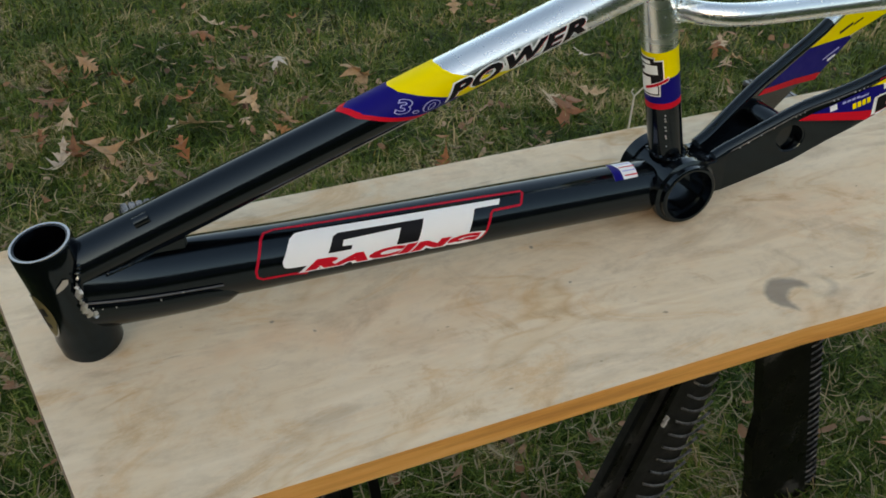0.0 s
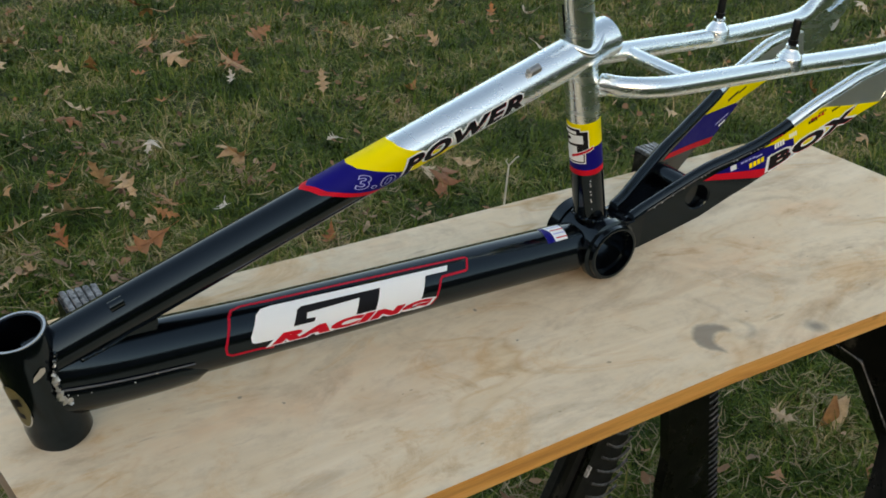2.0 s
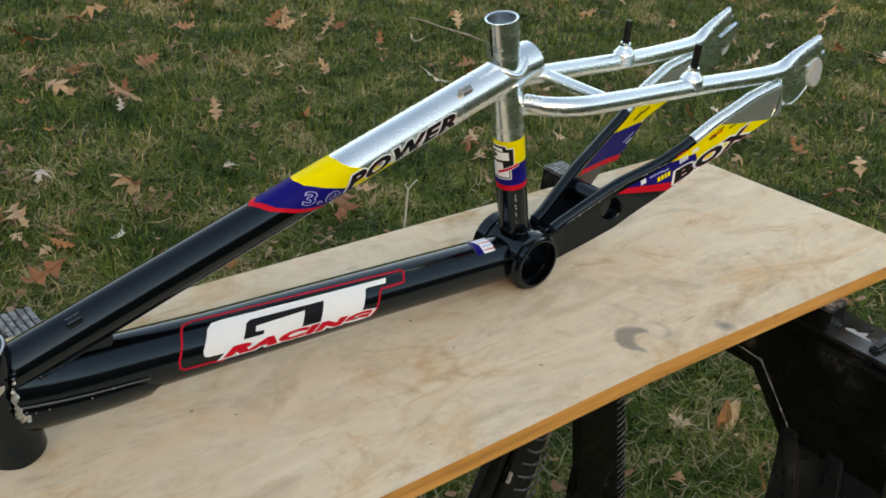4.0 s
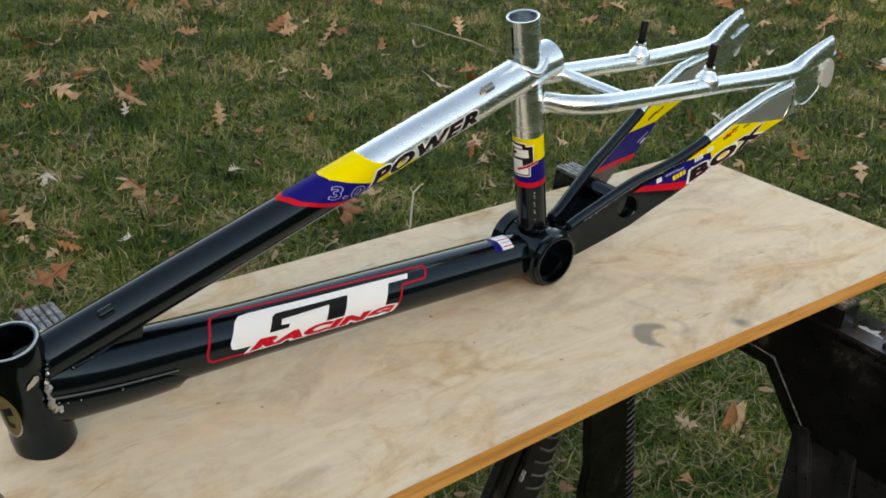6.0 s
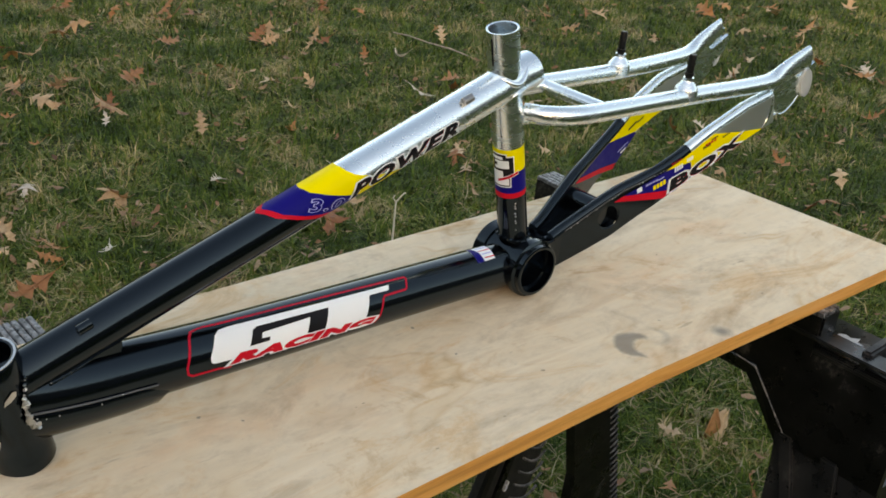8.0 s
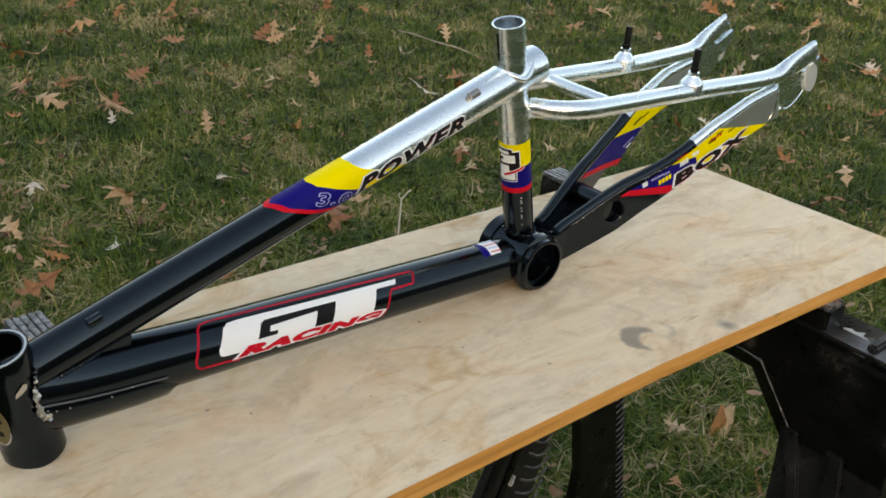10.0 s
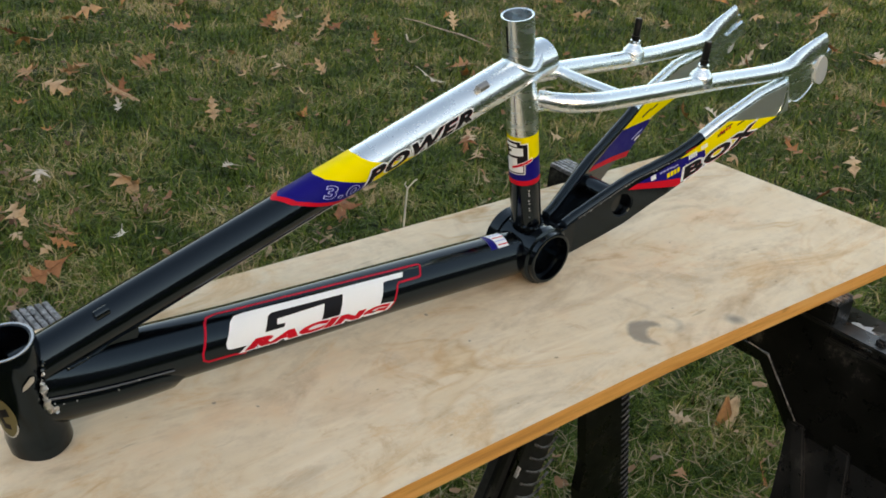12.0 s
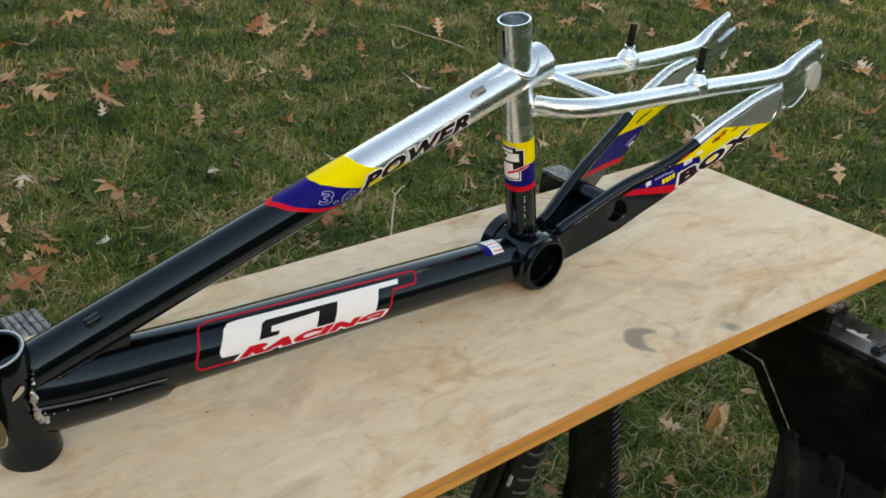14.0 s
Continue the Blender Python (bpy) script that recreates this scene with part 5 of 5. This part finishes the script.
# ---- fallen oak leaves ----
def oak_leaf(seed, mat):
    rng = random.Random(seed)
    length = 0.118
    half = [(0.0, 0.004), (0.06, 0.030), (0.12, 0.055)]
    lobes = rng.choice((2, 3, 3))
    for k in range(lobes):
        c = 0.14 + 0.60 * k / lobes
        reach = ((0.25, 0.33), (0.19, 0.34, 0.27))[lobes - 2][k] * rng.uniform(0.85, 1.15)
        lean = 0.16 if lobes == 3 else 0.21
        half += [(c, 0.060), (c + 0.05, reach * 0.40), (c + 0.10, reach * 0.62), (c + lean, reach), (c + lean + 0.005, reach * 0.62), (c + lean + 0.03, reach * 0.64), (c + lean + 0.012, reach * 0.34), (c + lean + 0.02, 0.070)]
    half += [(0.84, 0.085), (0.90, 0.15), (0.90, 0.075), (1.02, 0.0)]
    bm = bmesh.new()
    curl, roll, twist = rng.uniform(-4, 9), rng.uniform(-6, 20), rng.uniform(-8, 8)

    def bend(s, t):
        x, y = (s - 0.5) * length, t * length
        z = curl * x * x + roll * y * y * 0.9 + twist * x * y + 0.0075 * math.sin(38 * x + 26 * y + seed) + 0.004 * math.sin(70 * y - 31 * x + 2 * seed)
        return (x, y, z + 0.004)
    for sign in (1, -1):
        prev = None
        for s, t in half:
            t *= rng.uniform(0.9, 1.1)
            spine, tip = bm.verts.new(bend(min(s, 1.0), 0)), bm.verts.new(bend(s + rng.uniform(-0.01, 0.01), sign * t))
            centre = bm.verts.new(bend(s, sign * t * 0.5))
            if prev:
                bm.faces.new((prev[0], spine, centre, prev[1]))
                bm.faces.new((prev[1], centre, tip, prev[2]))
            prev = (spine, centre, tip)
    sweep(bm, [bend(-0.17, 0.010), bend(-0.08, 0.0), bend(0.0, 0), bend(0.5, 0), bend(0.95, 0)], [0.0011, 0.001, 0.001, 0.0008, 0.0004], 5)
    bmesh.ops.remove_doubles(bm, verts=bm.verts, dist=1e-5)
    me = bpy.data.meshes.new("oak_leaf")
    bmesh.ops.recalc_face_normals(bm, faces=bm.faces)
    bm.to_mesh(me)
    bm.free()
    for p in me.polygons:
        p.use_smooth = True
    me.materials.append(mat)
    return me


# where the clearly seen leaves lie (x, y, length), by colour
RUSSET_LEAVES = [(0.19, 1.61, 0.130), (0.33, 1.98, 0.066), (0.15, 2.14, 0.120), (0.59, 2.23, 0.080), (0.79, 2.65, 0.091), (0.47, 1.82, 0.078), (0.66, 1.59, 0.081), (0.89, 2.24, 0.045), (0.9, 2.5, 0.045), (1.37, 1.4, 0.124), (0.07, 1.75, 0.068), (1.22, 0.11, 0.053), (1.36, 0.02, 0.052), (2.93, 1.38, 0.091), (2.78, 0.68, 0.096), (4.4, 1.62, 0.088), (2.02, 1.59, 0.094), (2.55, 2.2, 0.103), (2.42, 2.61, 0.073), (1.66, 2.03, 0.073), (1.04, 2.79, 0.140), (1.41, 2.7, 0.109), (0.54, 1.43, 0.098), (0.94, 1.26, 0.070), (1.17, 3.15, 0.094), (1.68, 2.65, 0.053), (1.75, 3.06, 0.097), (4.75, 2.52, 0.134), (2.13, 2.99, 0.113), (1.95, 3.39, 0.132)]
RUSSET_LEAVES_MORE = [(3.82, 2.88, 0.092), (3.96, 2.26, 0.076), (4.92, 1.99, 0.131), (3.02, 0.97, 0.085), (2.85, 3.22, 0.074), (1.78, 3.6, 0.081), (1.43, 3.35, 0.075)]
TAN_LEAVES = [(0.29, 1.64, 0.088), (0.14, 1.8, 0.069), (0.25, 2.1, 0.085), (0.64, 2.31, 0.073), (0.43, 2.89, 0.106), (0.6, 2.95, 0.097), (0.55, 1.79, 0.101), (0.59, 1.53, 0.045), (1.2, 2.45, 0.123), (0.92, 1.8, 0.097), (1.41, 2.18, 0.076), (1.16, 2.74, 0.085), (1.48, 1.45, 0.072), (1.49, 1.58, 0.050), (0.28, 1.42, 0.068), (0.94, 0.27, 0.051), (1.37, 0.22, 0.045), (3.07, 0.77, 0.083), (2.74, 1.03, 0.072), (4.55, 1.81, 0.137), (2.0, 1.49, 0.055), (2.3, 1.46, 0.058), (2.34, 2.87, 0.100), (1.06, 2.63, 0.104), (5.19, 2.36, 0.140), (4.49, 1.44, 0.118), (1.72, 2.48, 0.060), (2.74, 3.37, 0.115), (4.07, 2.72, 0.093), (2.94, 2.71, 0.080)]
TAN_LEAVES_MORE = [(4.54, 2.14, 0.082), (5.75, 2.19, 0.140), (3.42, 0.98, 0.083), (2.82, 1.22, 0.084), (3.05, 1.91, 0.063), (2.3, 3.01, 0.077)]
PALE_LEAVES = [(0.1, 1.6, 0.086), (0.47, 2.16, 0.052), (0.75, 1.97, 0.070), (1.16, 2.35, 0.054), (1.59, 1.69, 0.048), (2.32, 2.13, 0.098), (2.54, 2.53, 0.078), (1.24, 1.78, 0.060), (0.77, 1.51, 0.077)]
LEAF_KINDS = ((RUSSET, RUSSET_LEAVES + RUSSET_LEAVES_MORE, "dry curled russet-brown lobed oak leaf lying in the grass"), (TAN, TAN_LEAVES + TAN_LEAVES_MORE, "dry curled tan lobed oak leaf lying in the grass"),
              (PALE_LEAF, PALE_LEAVES, "bleached pale oak leaf lying curled in the grass"))
LEAF_SHAPES = {mat: [oak_leaf(seed, mat) for seed in range(8)] for mat, spots, label in LEAF_KINDS}
rng = random.Random(21)
placed = [(x, y) for mat, spots, label in LEAF_KINDS for x, y, size in spots]


def drop_leaf(x, y, length, mat, label):
    leaf = new("oak_leaf", rng.choice(LEAF_SHAPES[mat]))
    size = length / 0.118
    leaf.matrix_world = pose(x, y, rng.uniform(0.040, 0.054), rng.gauss(0, 22), rng.gauss(0, 22), rng.uniform(0, 360)) @ Matrix.Diagonal((size, size * rng.uniform(0.8, 1.1), size, 1))
    tagged(leaf, label, "leaf", "fallen oak leaves")


for mat, spots, label in LEAF_KINDS:
    for x, y, length in spots:
        drop_leaf(x, y, 1.22 * length, mat, label)
        # every second one lies in a small drift
        if mat is not PALE_LEAF and x > -0.2 and y > 0.8 and rng.random() < 0.55:
            for k in range(rng.choice((1, 1, 2))):
                other, spots_there, words_there = LEAF_KINDS[rng.choice((0, 0, 1))]
                placed.append((x + rng.gauss(0, 0.07), y + rng.gauss(0, 0.07)))
                drop_leaf(*placed[-1], length * rng.uniform(0.8, 1.1), other, words_there)
# more of them farther off, some in small drifts, and a few round about
while len(placed) < 296:
    wide_way = len(placed) >= 276
    d = 2.6 + 5.4 * rng.random() if not wide_way else 2.0 + 5.0 * rng.random()
    w = radians(rng.uniform(95, 350) if wide_way else rng.uniform(-4, 84))
    if not wide_way and (d < 3.1 or d < 4.2 and rng.random() < 0.5):
        continue
    one = (-0.15 + d * math.cos(w), -0.45 + d * math.sin(w))
    for k in range(rng.choice((1, 1, 1, 2, 3))):
        spot = (one[0] + k * rng.gauss(0, 0.08), one[1] + k * rng.gauss(0, 0.08))
        placed.append(spot)
        mat, spots, label = LEAF_KINDS[rng.choice((0, 0, 0, 1, 1, 1, 2))]
        drop_leaf(*spot, rng.uniform(0.075, 0.125), mat, label)

# two withered leaves standing rolled up on end against each other
def rolled_leaf(x, y, mat, length, width, lean, turn, wrap_round):
    bm = bmesh.new()
    rows = []
    for i in range(11):
        t = i / 10
        half = width * math.sin(math.pi * (0.06 + 0.88 * t)) ** 0.7 * (1 + 0.16 * math.sin(9.5 * t + x * 40))
        row = []
        for k in range(9):
            a = (k / 4 - 1) * wrap_round * (0.75 + 0.45 * t)
            r = half / wrap_round
            row.append(bm.verts.new((r * math.sin(a), r * (1 - math.cos(a)) + 0.010 * math.sin(2.6 * t), (t - 0.12) * length + 0.004 * math.sin(5 * a))))
        rows.append(row)
    for one, two in zip(rows, rows[1:]):
        for k in range(8):
            bm.faces.new((one[k], one[k + 1], two[k + 1], two[k]))
    bm.transform(pose(x, y, 0.012, lean[0], lean[1], turn))
    leaf = part("oak_leaf", bm, mat)
    tagged(leaf, "withered tan oak leaf standing rolled up in the grass", "leaf", "fallen oak leaves")


# the first leaf's russet colour also takes in the shade it stands in
rolled_leaf(1.452, 0.190, RUSSET, 0.084, 0.019, (12, -16), 150, 1.3)
rolled_leaf(1.474, 0.160, TAN, 0.082, 0.022, (-16, 14), -30, 1.0)

# pale dry stalk standing in the grass
bm = bmesh.new()
sweep(bm, [(1.413, 1.170, 0.0), (1.413, 1.180, 0.06), (1.421, 1.188, 0.115), (1.428, 1.195, 0.160), (1.445, 1.188, 0.182), (1.450, 1.184, 0.186)], [0.0030, 0.0028, 0.0026, 0.0024, 0.0019, 0.0022], 7, up=(0, 1, 0))
sweep(bm, [(1.428, 1.195, 0.160), (1.420, 1.199, 0.172), (1.424, 1.197, 0.180)], [0.0020, 0.0016, 0.0011], 6, up=(0, 1, 0))
tagged(part("dry_stalk", bm, STRAW), "pale dry forked weed stalk standing in the grass", "stalk")

# long thin twig lying in the grass
bm = bmesh.new()
sweep(bm, [(2.752, 2.830, 0.050), (2.765, 2.740, 0.058), (2.790, 2.640, 0.052), (2.812, 2.500, 0.056), (2.835, 2.410, 0.048)], [0.0028, 0.0036, 0.0032, 0.0040, 0.0022], 7)
sweep(bm, [(2.765, 2.740, 0.057), (2.745, 2.690, 0.066), (2.750, 2.640, 0.070)], [0.0022, 0.0018, 0.0010], 6)
tagged(part("twig", bm, TWIG), "thin pale grey-brown twig lying in the grass", "twig")
